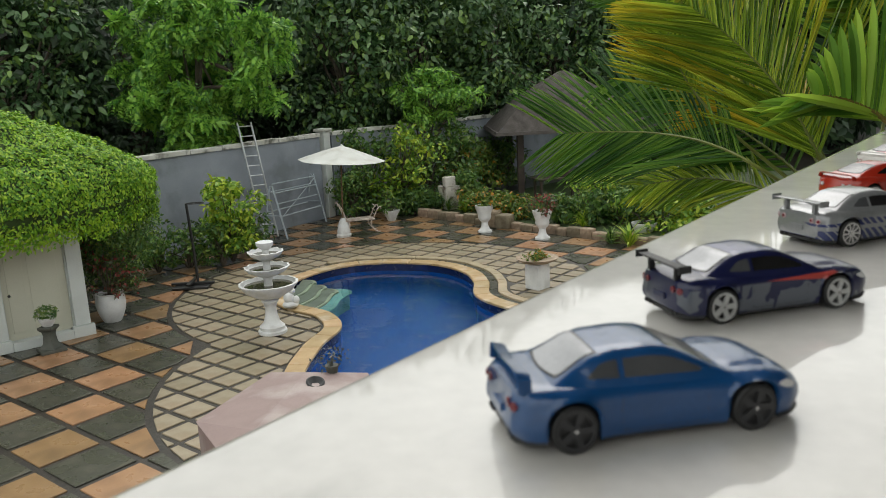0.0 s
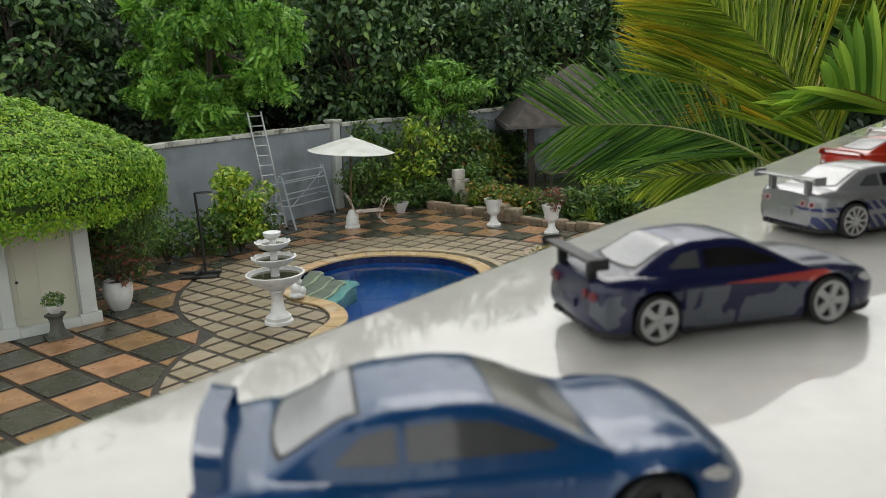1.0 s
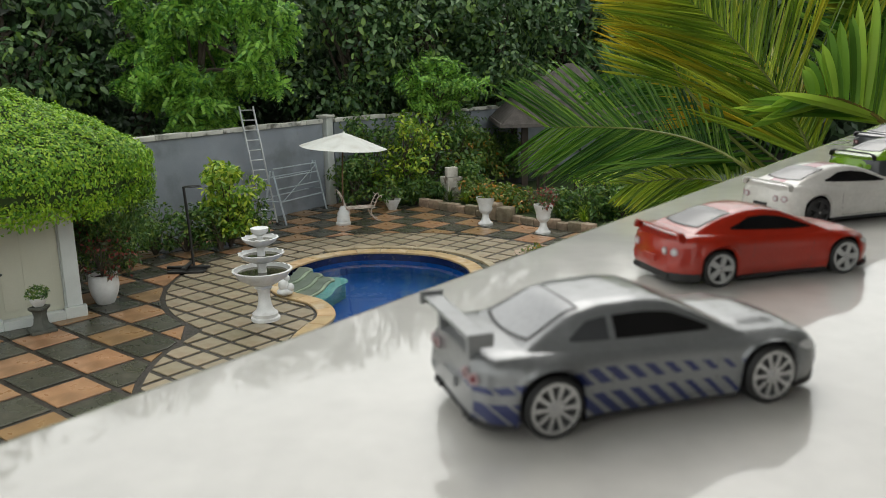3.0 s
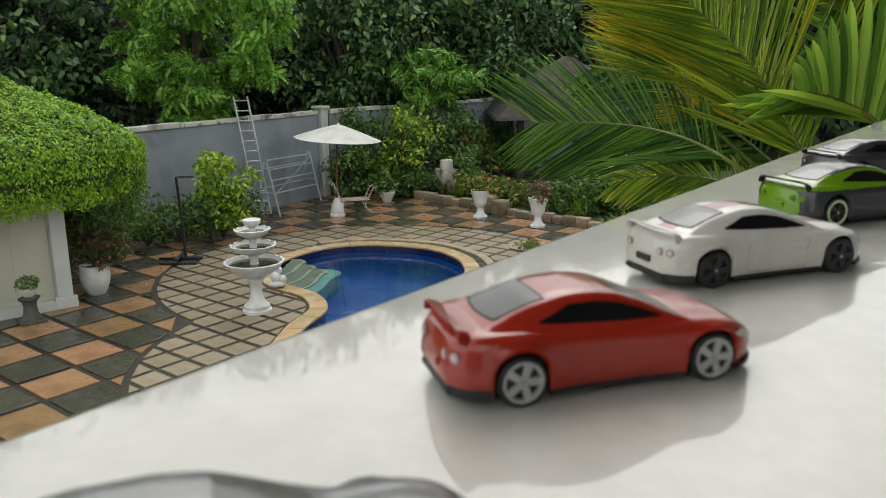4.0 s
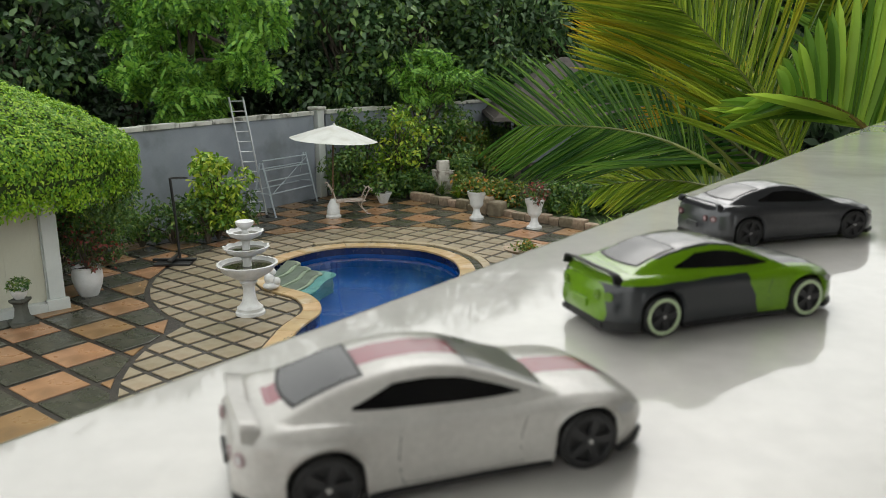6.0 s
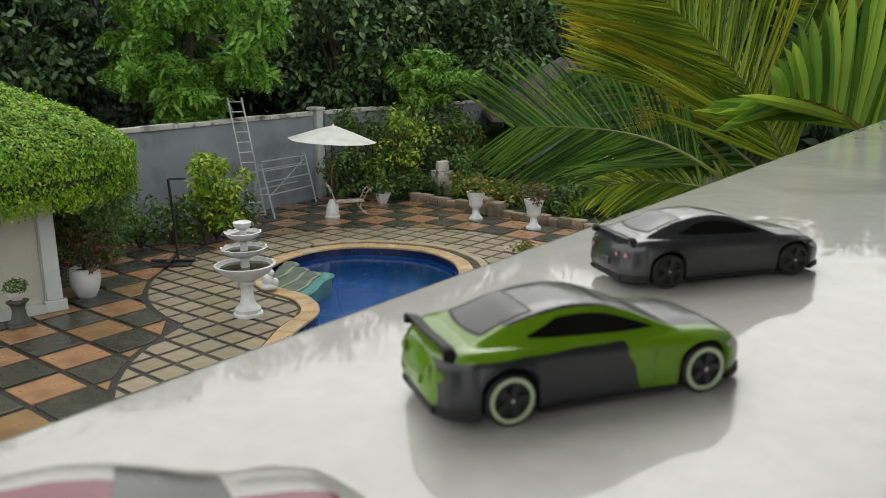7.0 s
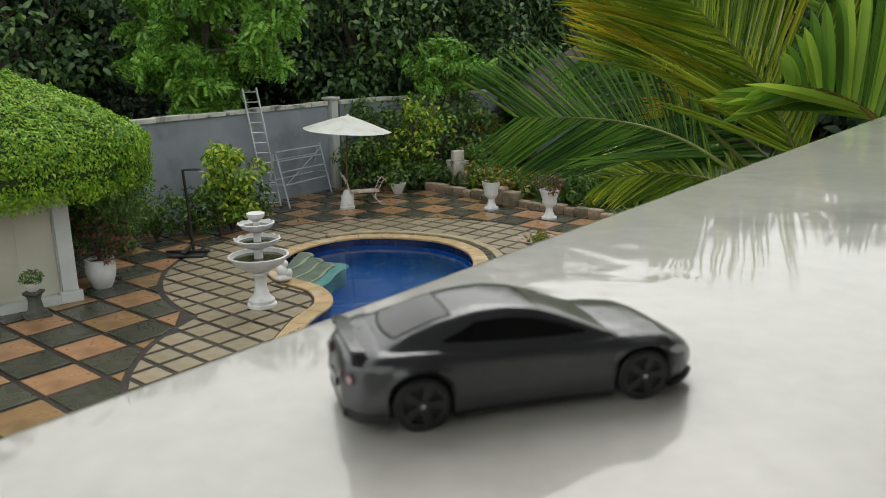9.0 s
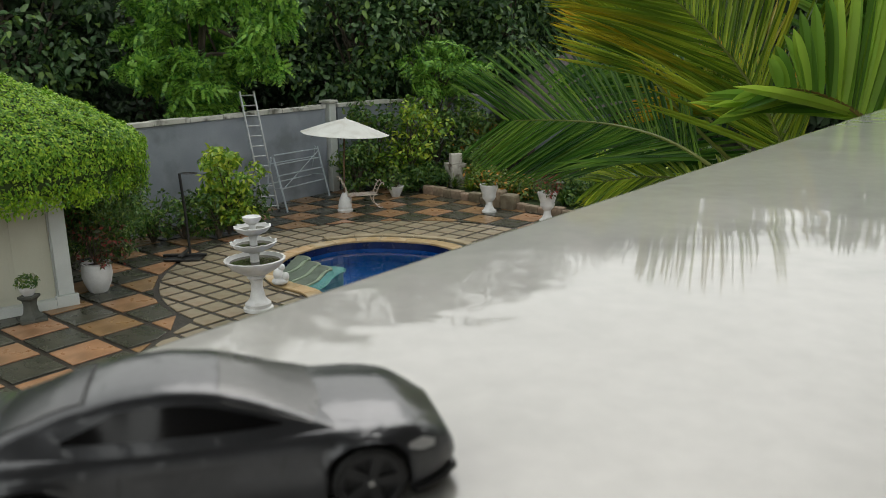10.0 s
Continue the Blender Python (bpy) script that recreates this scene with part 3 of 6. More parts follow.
part("door_panel", box_bm(-1.28, -0.98, 0.088, 0.099, 0.3, 1.9, 0.004), M["door"], dr)
part("door_panel", box_bm(-0.9, -0.4, 0.088, 0.099, 0.3, 1.9, 0.004), M["door"], dr)
part("window_frame", box_bm(-2.5, -1.75, 0.03, 0.058, 0.25, 2.0, 0.006), M["white_wall"], shed)
part("window_pane", box_bm(-2.43, -1.82, 0.018, 0.029, 0.33, 1.92), mat("dull_grey_window_glass", (0.10, 0.13, 0.17), (0.07, 0.09, 0.12), 3, 0.15), shed, "dull grey glass pane")


ROOF_K, ROOF_Z = (1.0, 1.03, 1.02, 0.97, 0.88, 0.74, 0.5, 0.25, 0.02), (0.0, 0.13, 0.25, 0.35, 0.43, 0.53, 0.71, 0.87, 1.0)


def dome(u, v, cx, cy, ax, ay, z0, z1, p=2.5):
    """Point of a hipped, overgrown roof with soft shoulders; u round it, v from its rim to its top."""
    c, s = np.cos(u), np.sin(u)
    r = (np.abs(c) ** p + np.abs(s) ** p) ** (-1 / p)
    at = np.linspace(0, 1, len(ROOF_K))
    k, h = np.interp(v, at, ROOF_K), np.interp(v, at, ROOF_Z)
    return np.stack([cx + ax * r * c * k, cy + ay * r * s * k, z0 + (z1 - z0) * h], -1)


rng = np.random.default_rng(5)
DOME = dict(cx=-2.75, cy=1.55, ax=4.65, ay=2.6, z0=2.2, z1=5.1)
nu, nv = 64, 18
uu, vv = np.meshgrid(np.linspace(0, 2 * np.pi, nu, endpoint=False), np.linspace(0, 0.98, nv))
dv = dome(uu.ravel(), vv.ravel(), **{**DOME, "ax": 4.48, "ay": 2.42, "z1": 4.94})
df = [(j * nu + k, j * nu + (k + 1) % nu, (j + 1) * nu + (k + 1) % nu, (j + 1) * nu + k) for j in range(nv - 1) for k in range(nu)]
df += [tuple(range(nu))[::-1], tuple((nv - 1) * nu + k for k in range(nu))]
part("roof", ([tuple(p) for p in dv], df), mat("creeper_stems", (0.05, 0.09, 0.02), (0.035, 0.06, 0.015), 6, 0.9), shed, "roof under creeper stems")
N = 150000
u, v = rng.uniform(0, 2 * np.pi, N), rng.uniform(0, 1, N) ** 1.15 * 0.97
p0 = dome(u, v, **DOME)
e = 1e-2
nrm = np.cross(dome(u + e, v, **DOME) - dome(u - e, v, **DOME), dome(u, np.clip(v + 0.06, 0, 1), **DOME) - dome(u, np.clip(v - 0.06, 0, 1), **DOME))
nrm /= np.linalg.norm(nrm, axis=1, keepdims=True) + 1e-12
nrm[((p0 - np.array((DOME["cx"], DOME["cy"], 2.0))) * nrm).sum(1) < 0] *= -1
lump = np.array([noise.noise(Vector(q) * 1.3) * 0.13 + noise.noise(Vector(q) * 4.5) * 0.11 for q in p0]) - rng.uniform(0, 1, N) * (0.10 + 0.22 * (v < 0.42))
p0 = p0 + nrm * lump[:, None] - np.array([0, 0, 1]) * (rng.uniform(0, 0.30, N) * (v < 0.12))[:, None]
me = scatter(LEAF, p0, nrm, rng.uniform(0.05, 0.10, N), rng, 0.32, 0.5)
tagged(part("creeper_leaves", me, M["ivy"], shed, "dense bright green creeper leaves"), kind="stuff")
# creeper hanging down at the corner
c = np.stack([rng.uniform(0.25, 1.65, 90), rng.uniform(0.9, 2.6, 90), rng.uniform(0.85, 2.4, 90)], -1)
c[:, 1] -= np.where(c[:, 2] > 1.45, rng.uniform(0, 1.4, 90), 0)   # only high up does it reach the front
me = clump_leaves(LEAF, c, np.full(90, 0.28), 90, 0.085, rng, 1.2, 0.6, 0.7, 0.2)
tagged(part("hanging_creeper", me, M["shrub"], shed, "creeper hanging from the roof corner"), kind="stuff")


# ---- trees ----
def tree(x, y, height, crown_z, rx, ry, rz, clumps, per, template, key, size, seed, label, clump_r=0.9, trunk_r=0.16, lean=(0, 0), droop=0.4, flat=0.7):
    rg = np.random.default_rng(seed)
    ob = thing("tree", Matrix.Translation((x, y, 0)), label, "tree", "trees behind the garden wall")
    top = np.array((lean[0], lean[1], crown_z))
    trunk = bezier([(0, 0, -0.05), (lean[0] * 0.2, lean[1] * 0.1, crown_z * 0.4), tuple(top)], 8)
    pieces = [tube([tuple(q) for q in trunk], list(np.linspace(trunk_r, trunk_r * 0.5, 8)), 8)]
    d = rg.normal(0, 1, (clumps, 3))
    d /= np.linalg.norm(d, axis=1, keepdims=True)
    cs = top + d * np.array([rx, ry, rz]) * (rg.uniform(0.35, 1, clumps) ** 0.5)[:, None]
    cs[:, 2] = np.maximum(cs[:, 2], 1.2)
    for q in cs[:: max(1, clumps // 14)]:
        st = trunk[int(rg.integers(3, 8))]
        mid = (st + q) / 2 + np.array([0, 0, 0.3])
        pieces.append(tube([tuple(w) for w in bezier([st, mid, q], 5)], list(np.linspace(trunk_r * 0.45, 0.02, 5)), 5))
    smooth(part("trunk", joined(pieces), M["bark"], ob, "brown trunk with limbs"))
    me = clump_leaves(template, cs, clump_r * rg.uniform(0.6, 1.3, clumps), per, size, rg, flat, 0.45, droop, 0.6)
    tagged(part("crown", me, M[key], ob), kind="stuff")
    return ob


# behind the wall: broad-leaved woods, thick down to the wall's top
BROAD = "dense broad-leaved tree with dark green leaves behind the wall"
spots = [(-2.0, 30.6), (0.8, 32.6), (3.6, 35.0), (6.6, 37.8), (9.8, 41.0), (13.0, 41.5), (16.5, 42.0), (-9.5, 28.5), (-12.5, 26.0), (-16.0, 26.5), (20.5, 40.0)]
for i, (x, y) in enumerate(spots):
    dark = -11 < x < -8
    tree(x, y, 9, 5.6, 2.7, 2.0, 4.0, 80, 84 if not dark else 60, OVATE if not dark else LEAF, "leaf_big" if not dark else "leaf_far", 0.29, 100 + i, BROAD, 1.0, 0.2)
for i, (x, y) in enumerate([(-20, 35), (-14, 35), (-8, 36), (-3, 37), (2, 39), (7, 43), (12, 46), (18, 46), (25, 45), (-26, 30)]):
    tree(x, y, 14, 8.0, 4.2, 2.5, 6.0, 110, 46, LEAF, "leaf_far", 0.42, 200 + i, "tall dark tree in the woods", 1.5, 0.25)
# feathery tree leaning over the wall
FEATH = "fresh green feathery-leaved tree reaching over the wall"
tree(-6.8, 25.6, 8, 5.4, 2.55, 1.3, 2.8, 64, 42, FEATHER, "leaf_feather", 0.41, 311, FEATH, 0.42, 0.16, (0.6, -0.6), 0.2, 0.36)
tree(-6.3, 25.4, 5, 3.5, 0.8, 0.5, 1.0, 26, 44, FEATHER, "leaf_feather", 0.32, 302, FEATH, 0.42, 0.08, (-0.1, -0.9), 0.3, 0.45)
tree(0.4, 29.6, 5, 3.9, 1.5, 0.6, 0.9, 18, 34, FEATHER, "leaf_feather", 0.30, 303, "small bright feathery-leaved tree by the wall", 0.5, 0.07, (0.5, -0.5), 0.4, 0.5)

# dark far woods that close the view
rg = np.random.default_rng(77)
far = np.stack([rg.uniform(-70, 75, 900), rg.uniform(47, 62, 900), rg.uniform(0, 13, 900)], -1)
far = np.concatenate([far, np.stack([rg.uniform(-60, -16, 500), rg.uniform(14, 47, 500), rg.uniform(0, 12, 500)], -1),
                      np.stack([rg.uniform(18, 70, 500), rg.uniform(8, 47, 500), rg.uniform(0, 12, 500)], -1)])
near_in = np.stack([rg.uniform(-24, 24, 700), rg.uniform(38, 47, 700), rg.uniform(0, 9, 700)], -1)
left_in = np.stack([rg.uniform(-22, -11, 260), rg.uniform(27, 36, 260), rg.uniform(0, 8, 260)], -1)
far = np.concatenate([far, near_in, left_in])
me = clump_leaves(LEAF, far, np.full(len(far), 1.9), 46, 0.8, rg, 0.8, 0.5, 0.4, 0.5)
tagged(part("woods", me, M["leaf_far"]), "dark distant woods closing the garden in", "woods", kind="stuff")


# ---- palm beside the balcony ----
palm = thing("palm_tree", Matrix.Identity(4), "coconut palm with green and yellowing fronds beside the balcony", "palm tree")
part("trunk", tube([(2.35, 4.05, -0.03), (2.3, 3.95, 2.0), (2.1, 3.72, 3.85)], [0.16, 0.13, 0.10], 12), M["bark"], palm, "grey ringed palm trunk")


def stalk_path(pts, n):
    """A smooth curve that passes its points."""
    p = [np.array(q, float) for q in pts]
    p = [2 * p[0] - p[1]] + p + [2 * p[-1] - p[-2]]
    out = []
    for s in np.linspace(0, len(p) - 3, n):
        i = min(int(s), len(p) - 4)
        t = s - i
        a, b_, c, d = p[i:i + 4]
        out.append(0.5 * (2 * b_ + (c - a) * t + (2 * a - 5 * b_ + 4 * c - d) * t * t + (3 * b_ - a - 3 * c + d) * t ** 3))
    return np.array(out)


def frond(points, face, length, width, count, key, seed, stalk="rachis", start=0.12, lean=(0.75, 0.75), sag=0.12, curl=0.3, taper=0.0, age=(0.0, 0.3), thick=0.011, loose=1.0):
    """One palm frond: a curved stalk with two rows of folded, tapering leaflets. face: the way its flat side looks;
    length and lean for each of its two sides; age: how far it has yellowed, at leaflet base and tip."""
    rg = np.random.default_rng(seed)
    n = 60
    path = stalk_path(points, n)
    fr = smooth(part("frond", tube([tuple(p) for p in path[::3]], list(np.linspace(thick, thick * 0.25, len(path[::3]))), 6), M[stalk], palm))
    face = np.array(face, float) / np.linalg.norm(face)
    v, f, ages = [], [], []
    for side, ll, lean_ in ((1, length[0], lean[0]), (-1, length[1], lean[1])):
        if ll <= 0:
            continue
        for i in range(count):
            s = start + (1 - start) * (i + rg.uniform(0.3, 0.7)) / count
            q = s * (n - 1)
            j = min(int(q), n - 2)
            p = path[j] + (path[j + 1] - path[j]) * (q - j)
            t = path[min(j + 2, n - 1)] - path[max(j - 1, 0)]
            t /= np.linalg.norm(t)
            sd = np.cross(face, t) * side
            sd /= np.linalg.norm(sd)
            prof = math.sin(math.pi * (0.26 + 0.58 * s)) * (1 - taper * s)
            ln = ll * prof * rg.uniform(0.9, 1.06)
            ls = lean_ + curl * s ** 2
            d = sd * math.cos(ls) + t * math.sin(ls) + face * rg.normal(0.06, 0.07 * loose) + rg.normal(0, 0.025 * loose, 3)
            d /= np.linalg.norm(d)
            turn = rg.normal(0.25 * side, 0.35)
            wv = np.cross(d, face)
            wv /= np.linalg.norm(wv)
            lift = np.cross(wv, d)
            wv, lift = wv * math.cos(turn) + lift * math.sin(turn), lift * math.cos(turn) - wv * math.sin(turn)
            mood = 0.5 + 0.5 * math.sin(i * 0.37 + seed * 1.7 + side) * math.sin(i * 0.13 + seed)
            mood = 0.65 * mood + 0.35 * rg.uniform()
            o, m = len(v), 8
            bend = sag * rg.uniform(0.7, 1.4)
            for k in range(m):
                a = k / (m - 1)
                c = p + d * ln * a + np.array([0, 0, -1]) * bend * ln * a ** 2.2
                w = width * (0.4 + 1.2 * a) * (1 - a) ** 0.6 * 0.62 if k < m - 1 else 0.0004
                fold = lift * w * 0.8
                v += [c + wv * w + fold, c, c - wv * w + fold]
                ages += [min(1.0, (age[0] + (age[1] - age[0]) * a) * 2.0 * mood)] * 3
            for k in range(m - 1):
                b = o + 3 * k
                f += [(b, b + 1, b + 4, b + 3), (b + 1, b + 2, b + 5, b + 4)]
    fan = part("leaflet_fan", (v, f), M[key], fr)
    fan.data.attributes.new("age", "FLOAT", "POINT").data.foreach_set("value", ages)
    return fr


# stalk points of each frond, from the crown outwards
CROWN = (2.1, 3.7, 3.8)
smooth(part("frond_stalk", tube([(2.1, 3.68, 3.8), (2.15, 3.42, 3.98), (2.13, 3.26, 4.12), (2.1, 3.2, 4.182)], [0.02, 0.017, 0.014, 0.0125], 8), M["rachis_red"], palm))
frond([CROWN, (1.595, 3.6, 4.14), (1.446, 3.85, 4.246), (1.291, 4.15, 4.284), (1.09, 4.4, 4.286), (0.847, 4.55, 4.277)], (-0.1, -1, 0.2), (0.66, 0.86), 0.0145, 78, "palm_green", 1, start=0.26, lean=(1.0, 1.0), sag=0.05, curl=-0.03, taper=0.12, age=(0.0, 0.14))
frond([CROWN, (1.80, 3.52, 4.2), (1.71, 3.58, 4.4), (1.595, 3.64, 4.58), (1.44, 3.7, 4.75), (1.29, 3.75, 4.88)], (0.1, -1, 0.1), (0.72, 0.9), 0.0165, 76, "palm_gold", 2, start=0.2, lean=(0.94, 0.74), sag=0.05, curl=0.1, age=(0.12, 0.44))
frond([(2.10, 3.2, 4.18), (2.028, 3.2, 4.267), (1.909, 3.2, 4.367), (1.824, 3.2, 4.423), (1.714, 3.2, 4.469), (1.573, 3.15, 4.488)], (0.0, -0.95, 0.3), (0.0, 0.86), 0.05, 25, "palm_lime", 4, "rachis_red", 0.1, (0.3, 0.34), -0.02, 0.1, 0.78, (0.0, 0.2), 0.012, 0.6)
frond([(2.028, 3.21, 4.258), (1.909, 3.21, 4.358), (1.824, 3.21, 4.414), (1.714, 3.21, 4.46), (1.573, 3.16, 4.479)], (0.0, -0.9, 0.45), (0.64, 0.0), 0.046, 15, "palm_lime", 14, "rachis_red", 0.3, (1.12, 0.5), 0.08, 0.25, 0.35, (0.0, 0.22), 0.006, 1.6)
frond([CROWN, (1.72, 3.86, 4.15), (1.555, 3.96, 4.32), (1.40, 4.04, 4.52), (1.325, 4.09, 4.71), (1.285, 4.1, 4.91)], (0.1, -1, 0.15), (0.46, 0.44), 0.016, 52, "palm_gold", 3, start=0.56, lean=(0.8, 0.8), sag=0.02, curl=0.1, age=(0.05, 0.6))
frond([CROWN, (1.931, 3.8, 4.225), (1.879, 4.1, 4.396), (1.783, 4.4, 4.569), (1.685, 4.65, 4.754), (1.521, 4.8, 4.979)], (0.1, -1, 0.1), (0.7, 0.85), 0.0175, 76, "palm_gold", 12, start=0.22, lean=(0.9, 0.86), sag=0.04, curl=0.15, age=(0.05, 0.46))
frond([CROWN, (1.935, 3.85, 4.205), (1.885, 4.0, 4.32), (1.81, 4.15, 4.38), (1.736, 4.3, 4.474)], (-0.1, -1, 0.3), (0.62, 0.5), 0.017, 50, "palm_gold", 16, start=0.2, lean=(0.95, 0.85), sag=0.07, age=(0.15, 0.75))
frond([CROWN, (1.801, 4.0, 3.98), (1.71, 4.3, 4.003), (1.524, 4.5, 3.994), (1.336, 4.7, 3.935)], (-0.1, -1, 0.4), (0.33, 0.33), 0.019, 40, "palm_gold", 5, start=0.2, lean=(0.85, 0.95), sag=0.12, age=(0.05, 0.3))
frond([CROWN, (2.1, 4.5, 4.35), (1.9, 5.0, 4.75), (1.75, 5.3, 5.0), (1.45, 5.6, 5.12)], (-0.1, -1, 0.2), (0.55, 0.5), 0.024, 56, "palm_green", 6, start=0.2, lean=(0.95, 0.7), sag=0.03, age=(0.0, 0.2))
frond([CROWN, (2.34, 3.66, 4.27), (2.36, 3.76, 4.58), (2.3, 3.86, 4.79), (2.13, 3.96, 5.0)], (-0.2, -1, 0.1), (0.4, 0.7), 0.038, 36, "palm_green", 8, start=0.2, lean=(0.5, 0.5), sag=0.0, age=(0.0, 0.25))
frond([CROWN, (2.0, 4.3, 4.1), (1.75, 4.7, 4.35), (1.6, 5.0, 4.5), (1.35, 5.4, 4.55)], (-0.1, -1, 0.3), (0.6, 0.6), 0.028, 46, "palm_green", 10, start=0.2, lean=(0.7, 0.7), sag=0.1, age=(0.0, 0.2))
frond([CROWN, (2.5, 4.2, 4.4), (2.7, 4.6, 4.8), (2.9, 5.0, 5.0), (3.2, 5.4, 5.1)], (-0.3, -1, 0.3), (0.7, 0.7), 0.03, 40, "palm_green", 11, start=0.2, lean=(0.6, 0.6), age=(0.0, 0.2))


# ---- garden things ----
def fountain():
    ob = thing("fountain", pose(-2.79, 14.72, 0), "white three-tiered garden fountain with scalloped bowls", "fountain")
    smooth(part("pedestal", lathe([(0.27, 0), (0.27, 0.05), (0.235, 0.07), (0.24, 0.13), (0.20, 0.16), (0.15, 0.22), (0.115, 0.36), (0.105, 0.5), (0.13, 0.58), (0.17, 0.62), (0.13, 0.66)], 32), M["white"], ob))
    bowls = [(0.54, 0.66, 0.97, 0.007, 20), (0.41, 1.09, 1.28, 0.014, 12), (0.325, 1.40, 1.57, 0.012, 12)]
    for r, z0, z1, sc, lb in bowls:
        h = z1 - z0
        smooth(part("bowl", lathe([(0.10, z0), (r * 0.45, z0 + h * 0.12), (r * 0.82, z0 + h * 0.5), (r * 0.93, z0 + h * 0.78), (r, z0 + h * 0.9), (r * 1.02, z1), (r * 0.94, z1 + 0.005), (r * 0.88, z0 + h * 0.75), (r * 0.6, z0 + h * 0.5), (0.05, z0 + h * 0.42)], 72, sc, lb, r * 0.7), M["white"], ob), 60)
        part("bowl_water", lathe([(r * 0.84, z1 - 0.06), (r * 0.84, z1 - 0.055)], 40), mat("green_brown_bowl_water", (0.09, 0.085, 0.05), (0.06, 0.06, 0.035), 4, 0.08), ob, "murky rain water")
    smooth(part("stem", lathe([(0.13, 0.80), (0.085, 0.9), (0.075, 1.0), (0.11, 1.1)], 24), M["white"], ob))
    smooth(part("stem", lathe([(0.11, 1.14), (0.07, 1.22), (0.065, 1.34), (0.10, 1.42)], 24), M["white"], ob))
    smooth(part("finial_cup", lathe([(0.06, 1.46), (0.06, 1.6), (0.10, 1.63), (0.155, 1.68), (0.165, 1.745), (0.14, 1.755), (0.10, 1.72), (0.02, 1.70)], 28), M["white"], ob))


fountain()

# statue: one plain rounded shape on the pool's edge
bm = bmesh.new()
for x, y, z, r, sz in ((0, 0, 0.09, 0.2, 0.45), (-0.03, 0, 0.26, 0.13, 1.1), (0.05, 0.02, 0.42, 0.085, 1.0), (0.14, -0.02, 0.2, 0.09, 1.2)):
    bmesh.ops.create_icosphere(bm, subdivisions=3, radius=r, matrix=Matrix.LocRotScale((x, y, z), None, (1, 1, sz)))
st = smooth(part("statue", bm, M["white"]))
st.matrix_world = pose(-2.66, 16.2, 0.03) @ Matrix.Scale(0.85, 4)
tagged(st, "small white cement garden statue on the pool edge", "statue")


def urn(x, y, h, seed, key, plant):
    k = h / 0.8
    ob = thing("urn", pose(x, y, 0), "white pedestal urn planted with " + plant, "urn", "urns by the flower bed")
    smooth(part("urn_body", lathe([(0.21 * k, 0), (0.21 * k, 0.05 * k), (0.15 * k, 0.09 * k), (0.10 * k, 0.2 * k), (0.095 * k, 0.3 * k), (0.17 * k, 0.38 * k), (0.20 * k, 0.46 * k), (0.19 * k, 0.52 * k), (0.23 * k, 0.64 * k), (0.265 * k, 0.74 * k), (0.27 * k, 0.8 * k), (0.23 * k, 0.8 * k), (0.2 * k, 0.72 * k)], 36), M["white"], ob))
    part("earth", lathe([(0.2 * k, 0.735 * k), (0.2 * k, 0.74 * k)], 20), M["soil"], ob)
    rg = np.random.default_rng(seed)
    cs = np.stack([rg.normal(0, 0.2, 12), rg.normal(0, 0.2, 12), rg.uniform(h, h + 0.4, 12)], -1)
    stems = joined([tube([(0, 0, h - 0.06), tuple(q * np.array([0.5, 0.5, 0.97])), tuple(q)], [0.008, 0.006, 0.003], 4) for q in cs])
    part("stem", stems, M["shrub"], ob)
    tagged(part("leaves", clump_leaves(LEAF, cs, np.full(12, 0.13), 22, 0.12, rg), M[key], ob), kind="stuff")


urn(2.05, 23.2, 0.8, 11, "croton", "a straggling yellow flowered plant")
urn(3.52, 21.78, 0.8, 12, "redleaf", "a red flowered plant")


def pot(x, y, prof, key, label, leaves, size, spread, height, seed, count=14, per=30, name="plant_pot"):
    ob = thing(name, pose(x, y, 0), label, "plant pot")
    smooth(part("pot", lathe(prof, 36), M["white"], ob))
    top = max(z for r, z in prof)
    rim = max(r for r, z in prof if z > top * 0.8)
    part("earth", lathe([(rim * 0.8, top - 0.07), (rim * 0.8, top - 0.065)], 20), M["soil"], ob)
    rg = np.random.default_rng(seed)
    cs = np.stack([rg.normal(0, spread, count), rg.normal(0, spread, count), rg.uniform(top + 0.05, top + height, count)], -1)
    part("stem", joined([tube([(0, 0, top - 0.08), tuple(q * np.array([0.4, 0.4, 0.8])), tuple(q)], [0.014, 0.009, 0.004], 5) for q in cs]), M["bark"], ob)
    tagged(part("leaves", clump_leaves(LEAF, cs, np.full(count, 0.2), per, size, rg), M[leaves], ob), kind="stuff")
    return ob


JAR = [(0.17, 0), (0.19, 0.03), (0.26, 0.2), (0.295, 0.36), (0.285, 0.5), (0.265, 0.57), (0.28, 0.6), (0.24, 0.6), (0.23, 0.54), (0.05, 0.5)]
pot(-6.28, 16.12, JAR, "white", "large white ribbed jar with a thin reddish shrub", "redleaf", 0.11, 0.26, 0.95, 21, 22, 26)
BOWL = [(0.13, 0), (0.15, 0.06), (0.22, 0.2), (0.27, 0.3), (0.28, 0.34), (0.24, 0.34), (0.2, 0.26), (0.04, 0.24)]
pot(-0.75, 26.0, BOWL, "white", "small white bowl planter with green leaves", "shrub", 0.16, 0.16, 0.5, 22, 8, 24)
pot(6.2, 21.2, [(r * 1.25, z * 1.25) for r, z in BOWL], "white", "weathered white planter half hidden by palm leaves", "shrub", 0.16, 0.2, 0.5, 23, 8, 24)

